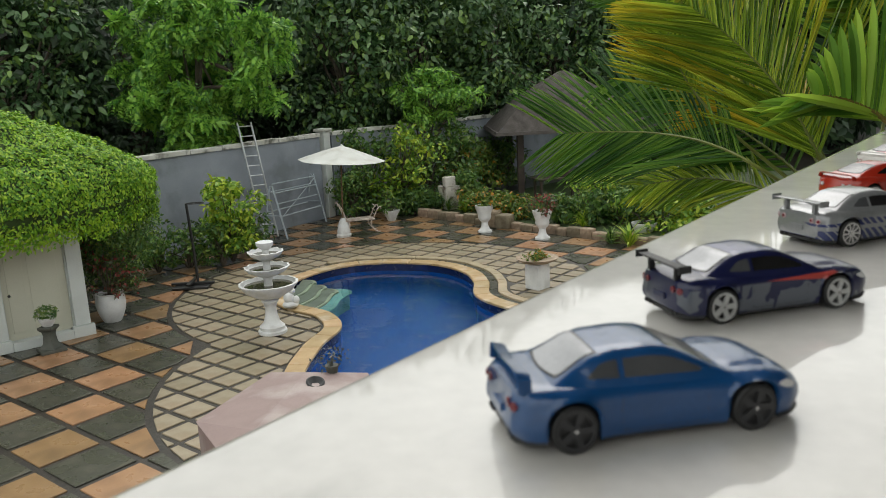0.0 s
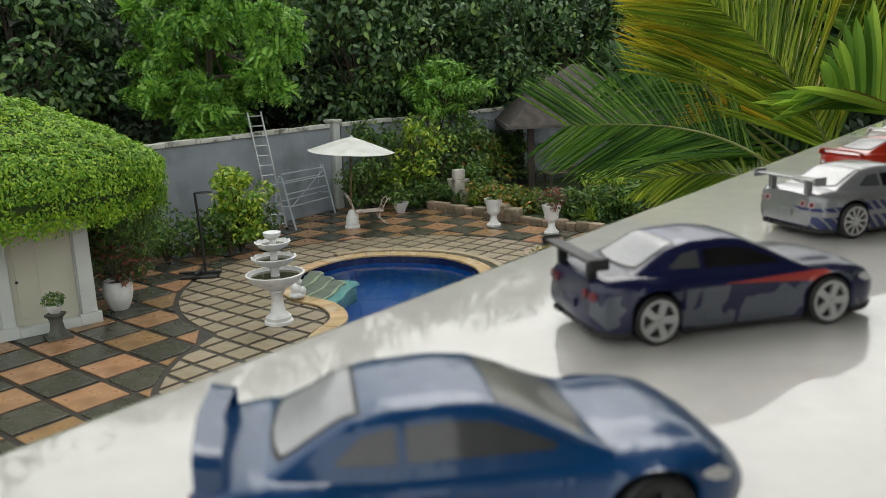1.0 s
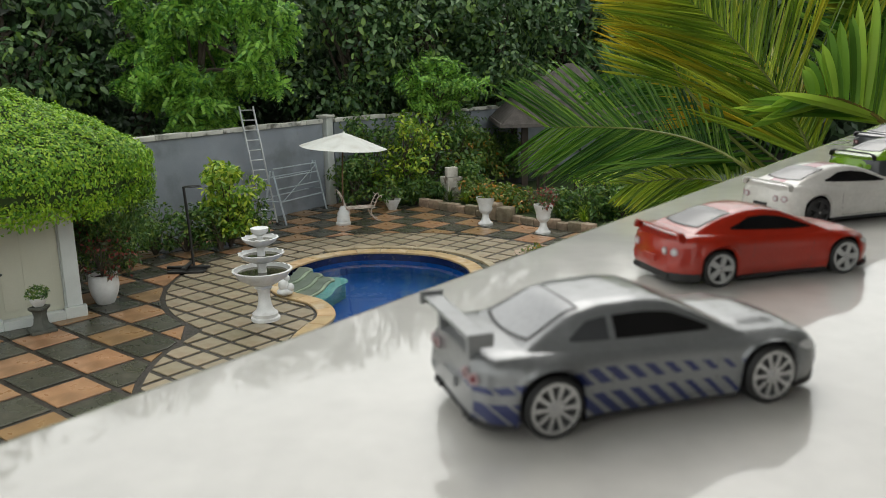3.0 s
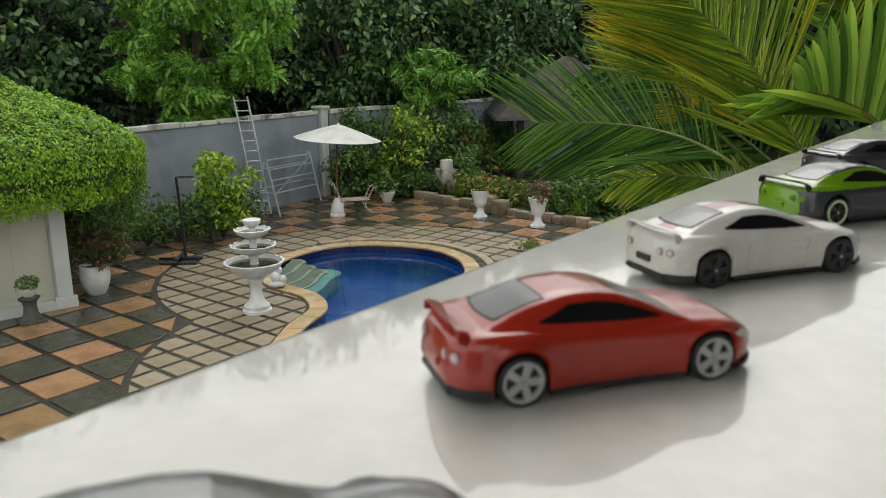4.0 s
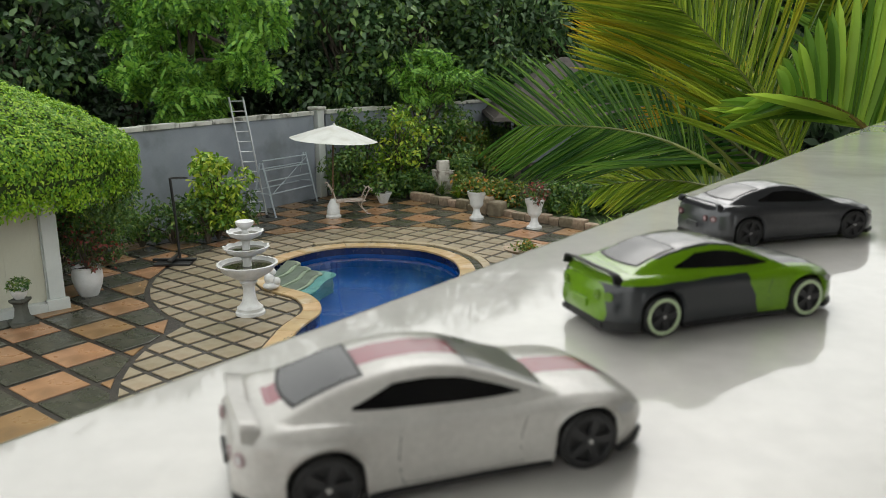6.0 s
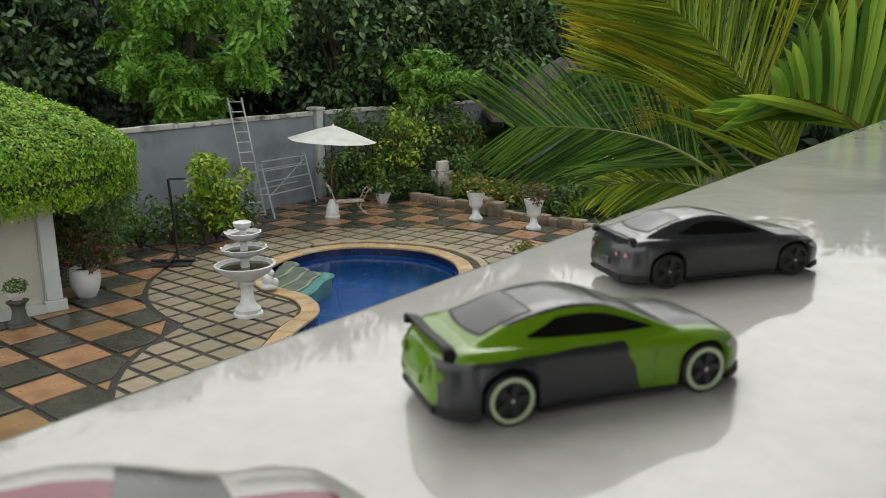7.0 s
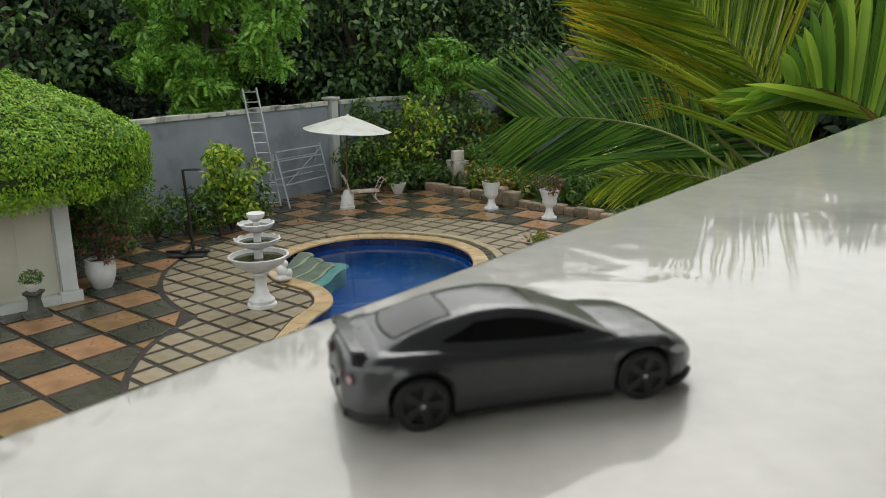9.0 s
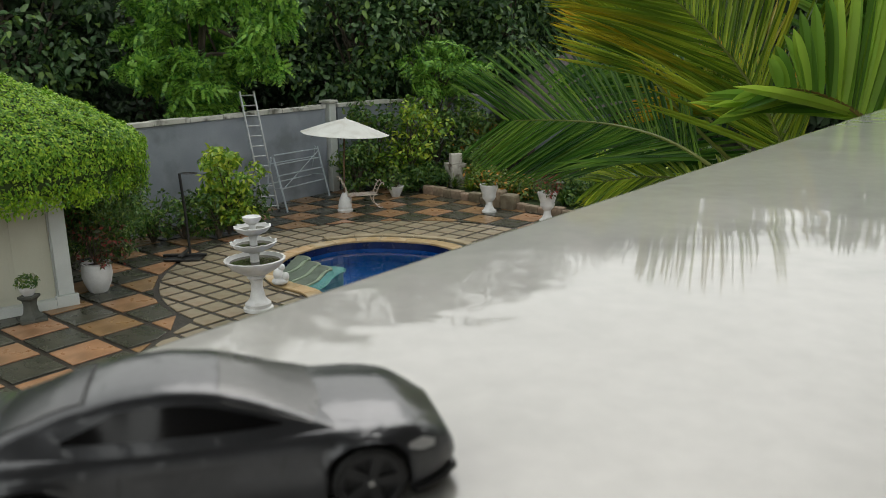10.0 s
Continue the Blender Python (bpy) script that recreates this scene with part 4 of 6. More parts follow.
# little plinth with a potted ball plant by the outbuilding
stand = thing("plant_stand", pose(-6.78, 14.38, 0, 0, 0, 37), "dark square pedestal with flared foot beside the outbuilding", "plant stand")
part("foot", box_bm(-0.22, 0.22, -0.22, 0.22, 0, 0.06, 0.012), M["stand"], stand)
smooth(part("shaft", joined([lathe([(0.2, 0.062), (0.13, 0.16), (0.11, 0.3), (0.13, 0.38), (0.19, 0.43), (0.19, 0.47)], 4)]), M["stand"], stand), 30)
cup = thing("plant_pot", pose(-6.78, 14.38, 0.472), "white round pot with a clipped ball plant on a pedestal", "plant pot")
smooth(part("pot", lathe([(0.08, 0), (0.13, 0.08), (0.15, 0.16), (0.13, 0.17), (0.02, 0.15)], 24), M["white"], cup))
rg = np.random.default_rng(31)
tagged(part("leaves", clump_leaves(LEAF, [(0, 0, 0.25)], [0.2], 420, 0.06, rg, 0.75), M["shrub"], cup), kind="stuff")

# pedestal with a wide shallow bowl
ped = thing("bowl_planter", pose(2.58, 16.75, 0, 0, 0, 40), "wide dark bowl with low plants on a white square pedestal", "planter")
part("pedestal", box_bm(-0.19, 0.19, -0.19, 0.19, 0, 0.55, 0.012), M["white"], ped)
smooth(part("bowl", lathe([(0.14, 0.552), (0.3, 0.58), (0.43, 0.64), (0.46, 0.68), (0.43, 0.685), (0.36, 0.66), (0.05, 0.65)], 40), M["kerb"], ped))
rg = np.random.default_rng(32)
cs = np.stack([rg.normal(0, 0.17, 14), rg.normal(0, 0.17, 14), rg.uniform(0.68, 0.74, 14)], -1)
tagged(part("leaves", clump_leaves(LEAF, cs, np.full(14, 0.08), 26, 0.08, rg), M["croton"], ped), kind="stuff")

# black stand with a ring at its top
stand = thing("pole_stand", pose(-5.28, 18.58, 0), "black steel pole stand with cross foot and small ring", "pole stand")
part("foot_plate", box_bm(-0.42, 0.42, -0.3, 0.3, 0.0, 0.06, 0.02), M["black"], stand)
part("foot_bar", box_bm(-0.5, 0.5, -0.05, 0.05, 0.062, 0.12, 0.015), M["black"], stand)
part("foot_bar", box_bm(-0.05, 0.05, -0.42, 0.42, 0.122, 0.17, 0.015), M["black"], stand)
smooth(part("pole", tube([(0.12, 0, 0.1), (0.10, 0, 1.0), (0.05, 0, 1.98)], 0.032, 12), M["black"], stand))
smooth(part("ring", tube([(0.05 + 0.2 - 0.2 * math.cos(a), 0.1 * math.sin(a), 1.98) for a in np.linspace(0, 2 * math.pi, 25)], 0.014, 6), M["black"], stand))

# parasol with a white vase-shaped foot
par = thing("parasol", pose(-2.13, 23.72, 0), "open off-white garden parasol on a white vase-shaped foot", "parasol")
smooth(part("foot", lathe([(0.22, 0), (0.23, 0.06), (0.19, 0.1), (0.2, 0.2), (0.17, 0.26), (0.18, 0.34), (0.13, 0.42), (0.09, 0.52), (0.05, 0.56)], 32), M["white"], par))
smooth(part("pole", tube([(0, 0, 0.5), (0.03, 0, 1.5), (0.1, 0, 2.66)], 0.025, 10), M["wood"], par))
cv, cf = [], []
segs, R = 64, 1.28
for j, s in enumerate(np.linspace(0.02, 1, 9)):
    for k in range(segs):
        a = 2 * math.pi * k / segs
        w = abs(math.sin(4 * a))
        cv.append((s * R * (1 - 0.05 * w * s) * math.cos(a), s * R * (1 - 0.05 * w * s) * math.sin(a), 2.70 - 0.42 * s ** 1.15 - 0.05 * w * s + (0.04 * w if s == 1 else 0)))
for j in range(8):
    for k in range(segs):
        k2 = (k + 1) % segs
        cf.append((j * segs + k, (j + 1) * segs + k, (j + 1) * segs + k2, j * segs + k2))
bm = bmesh.new()
me = bpy.data.meshes.new("canopy")
me.from_pydata(cv, [], cf)
bm.from_mesh(me)
bmesh.ops.solidify(bm, geom=bm.faces[:], thickness=0.006)
bm.transform(pose(0.1, 0, 0) @ Matrix.Translation((0, 0, 2.4)) @ pose(0, 0, 0, 0, 4, 0) @ Matrix.Translation((0, 0, -2.4)))
can = smooth(part("canopy", bm, M["canvas"], par, "off-white cloth canopy"), 50)
smooth(part("cap", lathe([(0.09, 2.665), (0.05, 2.71), (0.02, 2.76)], 16), M["canvas"], par)).matrix_local = pose(0.12, 0, -0.02)
for k in range(8):
    a = math.pi / 4 * k
    part("rib", tube([(0.1 + 0.05 * math.cos(a), 0.05 * math.sin(a), 2.62), (0.1 + 1.2 * math.cos(a), 1.2 * math.sin(a), 2.22 - 0.083 * math.cos(a))], 0.008, 5), M["wood"], par)

# white iron garden bench with scrolled ends
bench = thing("garden_bench", pose(-1.68, 24.0, 0, 0, 0, 14) @ Matrix.Scale(1.08, 4), "rusty white iron garden bench with scrolled ends", "bench")
for k in range(6):
    part("seat_slat", box_bm(-0.42, 0.42, -0.24 + k * 0.082, -0.24 + k * 0.082 + 0.06, 0.41, 0.435, 0.006), M["iron"], bench)
for sx in (-1, 1):
    hgt = 0.98 if sx < 0 else 0.8
    for y in (-0.22, 0.22):
        pts = bezier([(sx * 0.36, y, 0.41), (sx * 0.44, y, 0.55), (sx * 0.5, y, hgt), (sx * 0.62, y, hgt), (sx * 0.6, y, hgt - 0.12)], 12)
        smooth(part("end_rail", tube([tuple(q) for q in pts], 0.016, 7), M["iron"], bench))
        leg = bezier([(sx * 0.34, y, 0.41), (sx * 0.22, y, 0.3), (sx * 0.36, y, 0.12), (sx * 0.5, y, 0.0), (sx * 0.56, y, 0.07)], 12)
        leg[:, 2] = np.maximum(leg[:, 2], 0.016)
        smooth(part("leg", tube([tuple(q) for q in leg], 0.017, 7), M["iron"], bench))
    for z in (0.55, 0.66, 0.77):
        part("cross_bar", tube([(sx * (0.40 + (z - 0.5) * 0.2), -0.22, z), (sx * (0.40 + (z - 0.5) * 0.2), 0.22, z)], 0.011, 6), M["iron"], bench)

# aluminium ladder leaning on the wall
lad = thing("ladder", Matrix.Identity(4), "aluminium extension ladder leaning on the garden wall", "ladder")
foot, top = Vector((-4.3, 23.85, 0.0)), Vector((-4.9, 24.38, 3.48))
side = Vector((0.93, 0.36, 0)).normalized() * 0.2
for s in (-1, 1):
    part("rail", tube([foot + side * s, top + side * s], 0.03, 4), M["alu"], lad)
    part("rubber_foot", tube([foot + side * s + Vector((0, 0, 0.0)), foot + side * s + Vector((0, 0, 0.07))], 0.042, 8), M["black"], lad)
for k in range(12):
    q = foot.lerp(top, (k + 0.6) / 12)
    part("rung", tube([q - side, q + side], 0.019, 6), M["alu"], lad)

# tube frame beside the ladder
rack = thing("tube_frame", Matrix.Identity(4), "pale blue painted tube frame standing by the garden wall", "metal frame")
ra, rb = Vector((-3.82, 23.75, 0)), Vector((-2.92, 26.4, 0))
back = Vector((-0.75, 0.30, 0))
for p in (ra, rb):
    part("leg", tube([p, p + back * 0.45 + Vector((0, 0, 1.6))], 0.028, 8), M["tube"], rack)
    part("leg", tube([p + back, p + back * 0.55 + Vector((0, 0, 1.6))], 0.028, 8), M["tube"], rack)
    part("strut", tube([p + back * 0.2 + Vector((0, 0, 0.7)), p + back * 0.8 + Vector((0, 0, 0.7))], 0.016, 6), M["tube"], rack)
for s, z in ((0.2, 0.62), (0.3, 1.0), (0.38, 1.32), (0.45, 1.6), (0.75, 0.75), (0.6, 1.35)):
    part("cross_tube", tube([ra + back * s + Vector((0, 0, z + 0.06)), rb + back * s + Vector((0, 0, z - 0.08))], 0.022, 8), M["tube"], rack)
part("brace", tube([ra + back * 0.2 + Vector((0, 0, 0.62)), rb + back * 0.42 + Vector((0, 0, 1.45))], 0.014, 6), M["tube"], rack)

# tall white planter in the bed, stained
bp_ = thing("box_planter", pose(1.2, 26.55, 0.18, 0, 0, 25), "tall stained white cement planter in the flower bed", "planter")
v = [(-0.2, -0.2, 0), (0.2, -0.2, 0), (0.2, 0.2, 0), (-0.2, 0.2, 0), (-0.29, -0.29, 0.78), (0.29, -0.29, 0.78), (0.29, 0.29, 0.78), (-0.29, 0.29, 0.78)]
bm = bmesh.new()
vs = [bm.verts.new(q) for q in v]
for q in ((3, 2, 1, 0), (0, 1, 5, 4), (1, 2, 6, 5), (2, 3, 7, 6), (3, 0, 4, 7), (4, 5, 6, 7)):
    bm.faces.new([vs[i] for i in q])
bmesh.ops.bevel(bm, geom=bm.edges[:], offset=0.02, segments=2, affect="EDGES", profile=0.5)
part("box", bm, M["oldwhite"], bp_)
part("crest", box_bm(-0.3, 0.1, -0.3, -0.1, 0.78, 1.12, 0.03), M["oldwhite"], bp_, "broken stained upper piece")

# planted bed behind the stone kerb
bedp = [KERB_A + kn * 0.12, KERB_B + kn * 0.12, KERB_B + kn * 14, KERB_A + kn * 14]
bed = part("flower_bed", slab(bedp, -0.02, 0.18, 0.02), M["grass"])
tagged(bed, "raised planted bed and lawn behind a stone kerb", "flower bed", kind="structure")
kerb = tagged(new("kerb"), "low rough stone kerb of the flower bed", "kerb", kind="structure")
rg = np.random.default_rng(41)
x = 0.0
ln = float(np.linalg.norm(KERB_B - KERB_A))
while x < ln:
    w = rg.uniform(0.28, 0.5)
    hh = rg.uniform(0.15, 0.29)
    ob = part("kerb_stone", box_bm(0, w - 0.02, -0.13, 0.11, -0.02, hh, 0.025), M["kerb"], kerb)
    ob.matrix_world = Matrix.Translation((*(KERB_A + kd * x), 0)) @ Matrix.Rotation(math.atan2(kd[1], kd[0]) + rg.normal(0, 0.03), 4, "Z")
    x += w
for dx, hh in ((3.35, 0.5), (3.85, 0.42)):
    ob = part("boulder", box_bm(-0.24, 0.24, -0.24, 0.2, -0.02, hh, 0.07), M["kerb"], kerb, "squared pale boulder")
    ob.matrix_world = Matrix.Translation((*(KERB_A + kd * dx - kn * 0.12), 0)) @ Matrix.Rotation(math.atan2(kd[1], kd[0]) + 0.2, 4, "Z")


def shrub(x, y, h, r, key, size, seed, label, clumps=16, per=40, z0=0.0, template=LEAF, low=0.15, category="shrub"):
    rg = np.random.default_rng(seed)
    ob = thing("shrub", pose(x, y, z0), label, category)
    cs = np.stack([rg.normal(0, r * 0.5, clumps), rg.normal(0, r * 0.5, clumps), rg.uniform(low * h, h * 0.92, clumps)], -1)
    part("stem", joined([tube([(0, 0, -0.03), tuple(q * np.array([0.35, 0.35, 0.6])), tuple(q)], [0.03, 0.02, 0.006], 5) for q in cs]), M["bark"], ob)
    tagged(part("leaves", clump_leaves(template, cs, r * 0.42 * rg.uniform(0.7, 1.3, clumps), per, size, rg, 0.8), M[key], ob), kind="stuff")


shrub(-4.88, 21.1, 2.35, 0.62, "shrub_lime", 0.16, 51, "tall lime and yellow leaved shrub by the wall", 40, 64, template=OVATE, low=0.2)
G = "leafy green garden shrub"
for i, (x, y, h, r, key, sz) in enumerate([
        (-5.9, 20.6, 1.1, 0.6, "shrub", 0.14), (-6.6, 20.3, 1.2, 0.6, "shrub", 0.13), (-5.0, 20.6, 1.2, 0.5, "shrub", 0.13), (-7.3, 19.6, 1.0, 0.55, "shrub", 0.12),
        (-6.9, 18.9, 0.7, 0.45, "shrub", 0.12), (-4.5, 22.0, 1.2, 0.5, "shrub", 0.14), (-7.9, 18.6, 1.3, 0.6, "shrub", 0.14)]):
    shrub(x, y, h, r, key, sz, 60 + i, G + " by the paving", 16, 46)
for i, (x, y, h, r, key, sz) in enumerate([
        (-1.5, 27.8, 3.0, 1.1, "shrub", 0.2), (-0.4, 27.7, 2.9, 1.1, "shrub_lime", 0.2), (0.5, 28.8, 2.9, 1.2, "shrub", 0.2), (1.6, 29.6, 2.6, 1.2, "shrub", 0.2), (2.2, 29.9, 2.0, 0.9, "croton", 0.2),
        (-2.0, 26.7, 1.6, 0.6, "shrub", 0.16), (0.0, 26.9, 0.8, 0.5, "shrub", 0.16), (0.7, 26.8, 0.7, 0.5, "shrub", 0.14), (2.0, 25.9, 0.75, 0.5, "croton", 0.15), (2.7, 25.2, 0.7, 0.5, "croton", 0.15),
        (3.2, 24.3, 0.65, 0.45, "croton", 0.15), (1.7, 26.8, 1.2, 0.55, "shrub", 0.16), (4.4, 23.2, 0.8, 0.5, "shrub", 0.15), (5.1, 22.7, 0.95, 0.6, "shrub", 0.15), (5.9, 22.2, 1.1, 0.7, "shrub", 0.15), (6.6, 21.6, 1.2, 0.7, "shrub_lime", 0.15),
        (5.6, 23.6, 1.5, 0.8, "shrub_lime", 0.15), (6.6, 23.2, 1.7, 0.9, "shrub", 0.16), (7.6, 22.4, 1.8, 0.9, "shrub", 0.16), (7.2, 20.4, 1.0, 0.6, "shrub_lime", 0.2), (-3.2, 28.2, 2.2, 0.7, "shrub", 0.2), (3.4, 31.6, 1.8, 0.9, "shrub", 0.2)]):
    shrub(x, y, h, r, key, sz, 80 + i, G + " in the flower bed" if key != "croton" else "yellow and orange leaved shrub in the flower bed", 28, 50, 0.18 if (np.array((x, y)) - KERB_A) @ kn > 0.2 else 0.0)

# spiky grass tufts at the end of the kerb, and strap-leaved plants in the bed
BLADE = (np.array([(0, -0.018, 0), (0, 0.018, 0), (0.5, 0.024, 0.10), (0.5, -0.024, 0.10), (1, 0, -0.12)]), [(0, 1, 2, 3), (3, 2, 4)])


def tuft(x, y, z, size, count, key, seed, label):
    rg = np.random.default_rng(seed)
    ob = thing("grass_tuft", pose(x, y, z), label, "plant")
    a, lift = rg.uniform(0, 2 * math.pi, count), rg.uniform(0.35, 1.35, count)
    d = np.stack([np.cos(a) * np.cos(lift), np.sin(a) * np.cos(lift), np.sin(lift)], -1)
    side = np.stack([-np.sin(a), np.cos(a), np.zeros(count)], -1)
    up = np.cross(d, side)
    ln = size * rg.uniform(0.6, 1.15, count)
    v, f = [], []
    for i in range(count):
        o = len(v)
        v += [tuple(d[i] * q[0] * ln[i] + side[i] * q[1] * ln[i] + up[i] * q[2] * ln[i] * (1 if q[0] < 0.9 else 1.6)) for q in BLADE[0]]
        f += [tuple(o + k for k in face) for face in BLADE[1]]
    tagged(part("foliage", (v, f), M[key], ob), kind="stuff")


for i, (dx, off, size, key) in enumerate(((8.3, -0.35, 0.8, "shrub_lime"), (7.7, -0.3, 0.6, "shrub"), (0.9, 0.45, 0.6, "shrub"), (1.7, 0.4, 0.55, "shrub_lime"), (2.5, 0.45, 0.55, "croton"), (4.6, 0.4, 0.6, "shrub"), (5.4, 0.4, 0.65, "shrub"), (6.3, 0.4, 0.6, "shrub_lime"))):
    q = KERB_A + kd * dx + kn * off
    tuft(q[0], q[1], 0.18 if off > 0.2 else -0.02, size, 90, key, 500 + i, "spiky strap-leaved plant beside the stone kerb")

# thatched shelter
gz = thing("garden_shelter", pose(5.9, 31.0, -0.25), "open garden shelter with grey thatched roof on dark posts", "shelter")
for sx in (-1, 1):
    for sy in (-1, 1):
        part("post", box_bm(sx * 1.9 - 0.12, sx * 1.9 + 0.12, sy * 1.6 - 0.12, sy * 1.6 + 0.12, -0.0, 2.85, 0.02), M["darkwood"], gz)
rv, rf = [], []
for s, z in ((1.0, 2.72), (1.02, 2.6), (0.7, 3.5), (0.35, 4.2), (0.04, 4.75)):
    rv += [(sx * 2.85 * s, sy * 2.5 * s, z) for sx, sy in ((-1, -1), (1, -1), (1, 1), (-1, 1))]
for j in range(4):
    for k in range(4):
        rf.append((j * 4 + k, j * 4 + (k + 1) % 4, (j + 1) * 4 + (k + 1) % 4, (j + 1) * 4 + k))
rf += [(3, 2, 1, 0), (16, 17, 18, 19)]
part("thatch_roof", (rv, rf), M["thatch"], gz)
tb = thing("garden_table", pose(5.0, 27.6, 0.18, 0, 0, 12), "dark wooden garden table with clutter on the lawn", "table")
part("tabletop", box_bm(-0.8, 0.8, -0.4, 0.4, 0.70, 0.75, 0.01), M["darkwood"], tb)
for sx in (-1, 1):
    for sy in (-1, 1):
        part("leg", box_bm(sx * 0.7 - 0.04, sx * 0.7 + 0.04, sy * 0.3 - 0.04, sy * 0.3 + 0.04, 0, 0.698), M["darkwood"], tb)
bx = part("storage_box", box_bm(-0.22, 0.22, -0.15, 0.15, 0, 0.2, 0.02), M["darkwood"])
bx.matrix_world = pose(5.25, 27.6, 0.932)
tagged(bx, "dark wooden box on the garden table", "box")

# pink cement roof edge below the ledge, with a small potted sprig
low = thing("low_wall", Matrix.Identity(4), "faded pink cement garden wall with a broken sloping top", "wall")
v = [(-2.2, 7.4, 1.5), (-1.72, 8.62, 1.5), (-0.65, 8.42, 1.5), (-0.35, 7.2, 1.5), (-1.6, 6.3, 1.5)]
body = [np.array(q[:2]) for q in v]
part("wall_body", slab(body, -0.02, 1.44, 0.01), M["pink"], low)
part("sloping_cap", ([(-2.22, 7.42, 1.45), (-1.7, 8.66, 1.45), (-1.25, 8.3, 1.56), (-1.55, 6.9, 1.56), (-1.6, 6.3, 1.45), (-0.6, 8.46, 1.45), (-0.33, 7.2, 1.45)],
     [(0, 1, 2, 3), (0, 3, 4), (1, 5, 2), (2, 5, 6, 3), (3, 6, 4)]), M["pink"], low)
hole = part("drain_mouth", lathe([(0.09, 0.0), (0.1, 0.02), (0.08, 0.03), (0.03, 0.0)], 20), M["black"], low)
hole.matrix_local = pose(-1.12, 8.0, 1.54, 20, 10, 0)
sp = pot(-0.98, 8.42, [(0.05, 0), (0.07, 0.08), (0.075, 0.11), (0.06, 0.11), (0.01, 0.1)], "white", "tiny dark pot with a dull sprig on the pink wall", "shrub", 0.05, 0.04, 0.1, 91, 6, 16)
sp.matrix_world = pose(-0.98, 8.38, 1.485)
for child in sp.children:
    child.data.materials[0] = M["stand"]


# ---- toy cars (lengths in millimetres, scaled when placed) ----
def paint(name, c1, coat=0.65, rough=0.32, metal=0.0, stripe=None, mode=""):
    """Toy car paint with fine dust; stripe and mode add its printed livery, laid out along the car, and the sheen
    painted on the navy roof.
    """
    m = mat(name, c1, tuple(v * 0.88 for v in c1), 0.08, rough, metal, fine=0.9, coat=coat, rough_var=0.06)
    n, l = m.node_tree.nodes, m.node_tree.links
    b = n["Principled BSDF"]
    b.inputs["Specular IOR Level"].default_value = 0.3
    b.inputs["Coat IOR"].default_value = 1.65
    b.inputs["Coat Roughness"].default_value = 0.11
    tc = n.new("ShaderNodeTexCoord")
    drops = n.new("ShaderNodeTexVoronoi")            # rain drops standing on the paint
    drops.inputs["Scale"].default_value = 0.42
    l.new(tc.outputs["Object"], drops.inputs["Vector"])
    dome_ = n.new("ShaderNodeMapRange")
    dome_.inputs["From Min"].default_value, dome_.inputs["From Max"].default_value = 0.42, 0.12
    l.new(drops.outputs["Distance"], dome_.inputs["Value"])
    film = n.new("ShaderNodeTexNoise")
    film.inputs["Scale"].default_value, film.inputs["Detail"].default_value = 0.22, 2
    l.new(tc.outputs["Object"], film.inputs["Vector"])
    wet = n.new("ShaderNodeMath")
    wet.operation = "ADD"
    l.new(dome_.outputs[0], wet.inputs[0])
    l.new(film.outputs["Fac"], wet.inputs[1])
    bead = n.new("ShaderNodeBump")
    bead.inputs["Strength"].default_value, bead.inputs["Distance"].default_value = 0.5, 0.00014
    l.new(wet.outputs[0], bead.inputs["Height"])
    l.new(bead.outputs[0], b.inputs["Coat Normal"])
    if not stripe:
        return m
    base = b.inputs["Base Color"].links[0].from_socket
    sp = n.new("ShaderNodeSeparateXYZ")
    l.new(tc.outputs["Object"], sp.inputs[0])

    def op(kind, a, c=None):
        q = n.new("ShaderNodeMath")
        q.operation = kind
        for i, val in enumerate((a, c)):
            if val is None:
                continue
            if isinstance(val, (int, float)):
                q.inputs[i].default_value = val
            else:
                l.new(val, q.inputs[i])
        return q.outputs[0]

    def between(val, lo, hi):
        return op("MULTIPLY", op("GREATER_THAN", val, lo), op("LESS_THAN", val, hi))

    x, y, z = sp.outputs["X"], sp.outputs["Y"], sp.outputs["Z"]
    nz = n.new("ShaderNodeTexNoise")
    nz.inputs["Scale"].default_value = 0.12
    l.new(tc.outputs["Object"], nz.inputs["Vector"])
    wob = op("MULTIPLY", op("SUBTRACT", nz.outputs["Fac"], 0.5), 4.5)
    if mode == "centre":            # one band along roof and bonnet
        masks = [(op("MULTIPLY", between(y, -3.6, 3.6), op("MULTIPLY", op("GREATER_THAN", z, 11.5), op("GREATER_THAN", x, -7.0))), stripe)]
    elif mode == "flank":           # dark lower flank from the rear wheel to the front door edge
        edge = op("ADD", op("MULTIPLY", z, -0.35), op("ADD", 29.0, wob))
        top = op("ADD", 13.0, op("MULTIPLY", wob, 0.15))
        f1 = op("MULTIPLY", op("MULTIPLY", op("LESS_THAN", x, edge), op("GREATER_THAN", x, -13.0)), op("LESS_THAN", z, top))
        roof = op("MULTIPLY", op("GREATER_THAN", z, 17.6), op("LESS_THAN", op("ABSOLUTE", y), 9.0))
        hood = op("MULTIPLY", op("GREATER_THAN", x, 35.0), op("MULTIPLY", op("GREATER_THAN", z, 9.5), op("LESS_THAN", op("ABSOLUTE", y), 9.5)))
        masks = [(op("MAXIMUM", f1, op("MAXIMUM", roof, hood)), stripe)]
    elif mode == "claws":           # slanted blue dashes along the flank
        ph = op("FRACT", op("MULTIPLY", op("ADD", x, op("MULTIPLY", z, 1.1)), 0.29))
        fade = op("LESS_THAN", ph, op("SUBTRACT", 0.72, op("MULTIPLY", x, 0.011)))
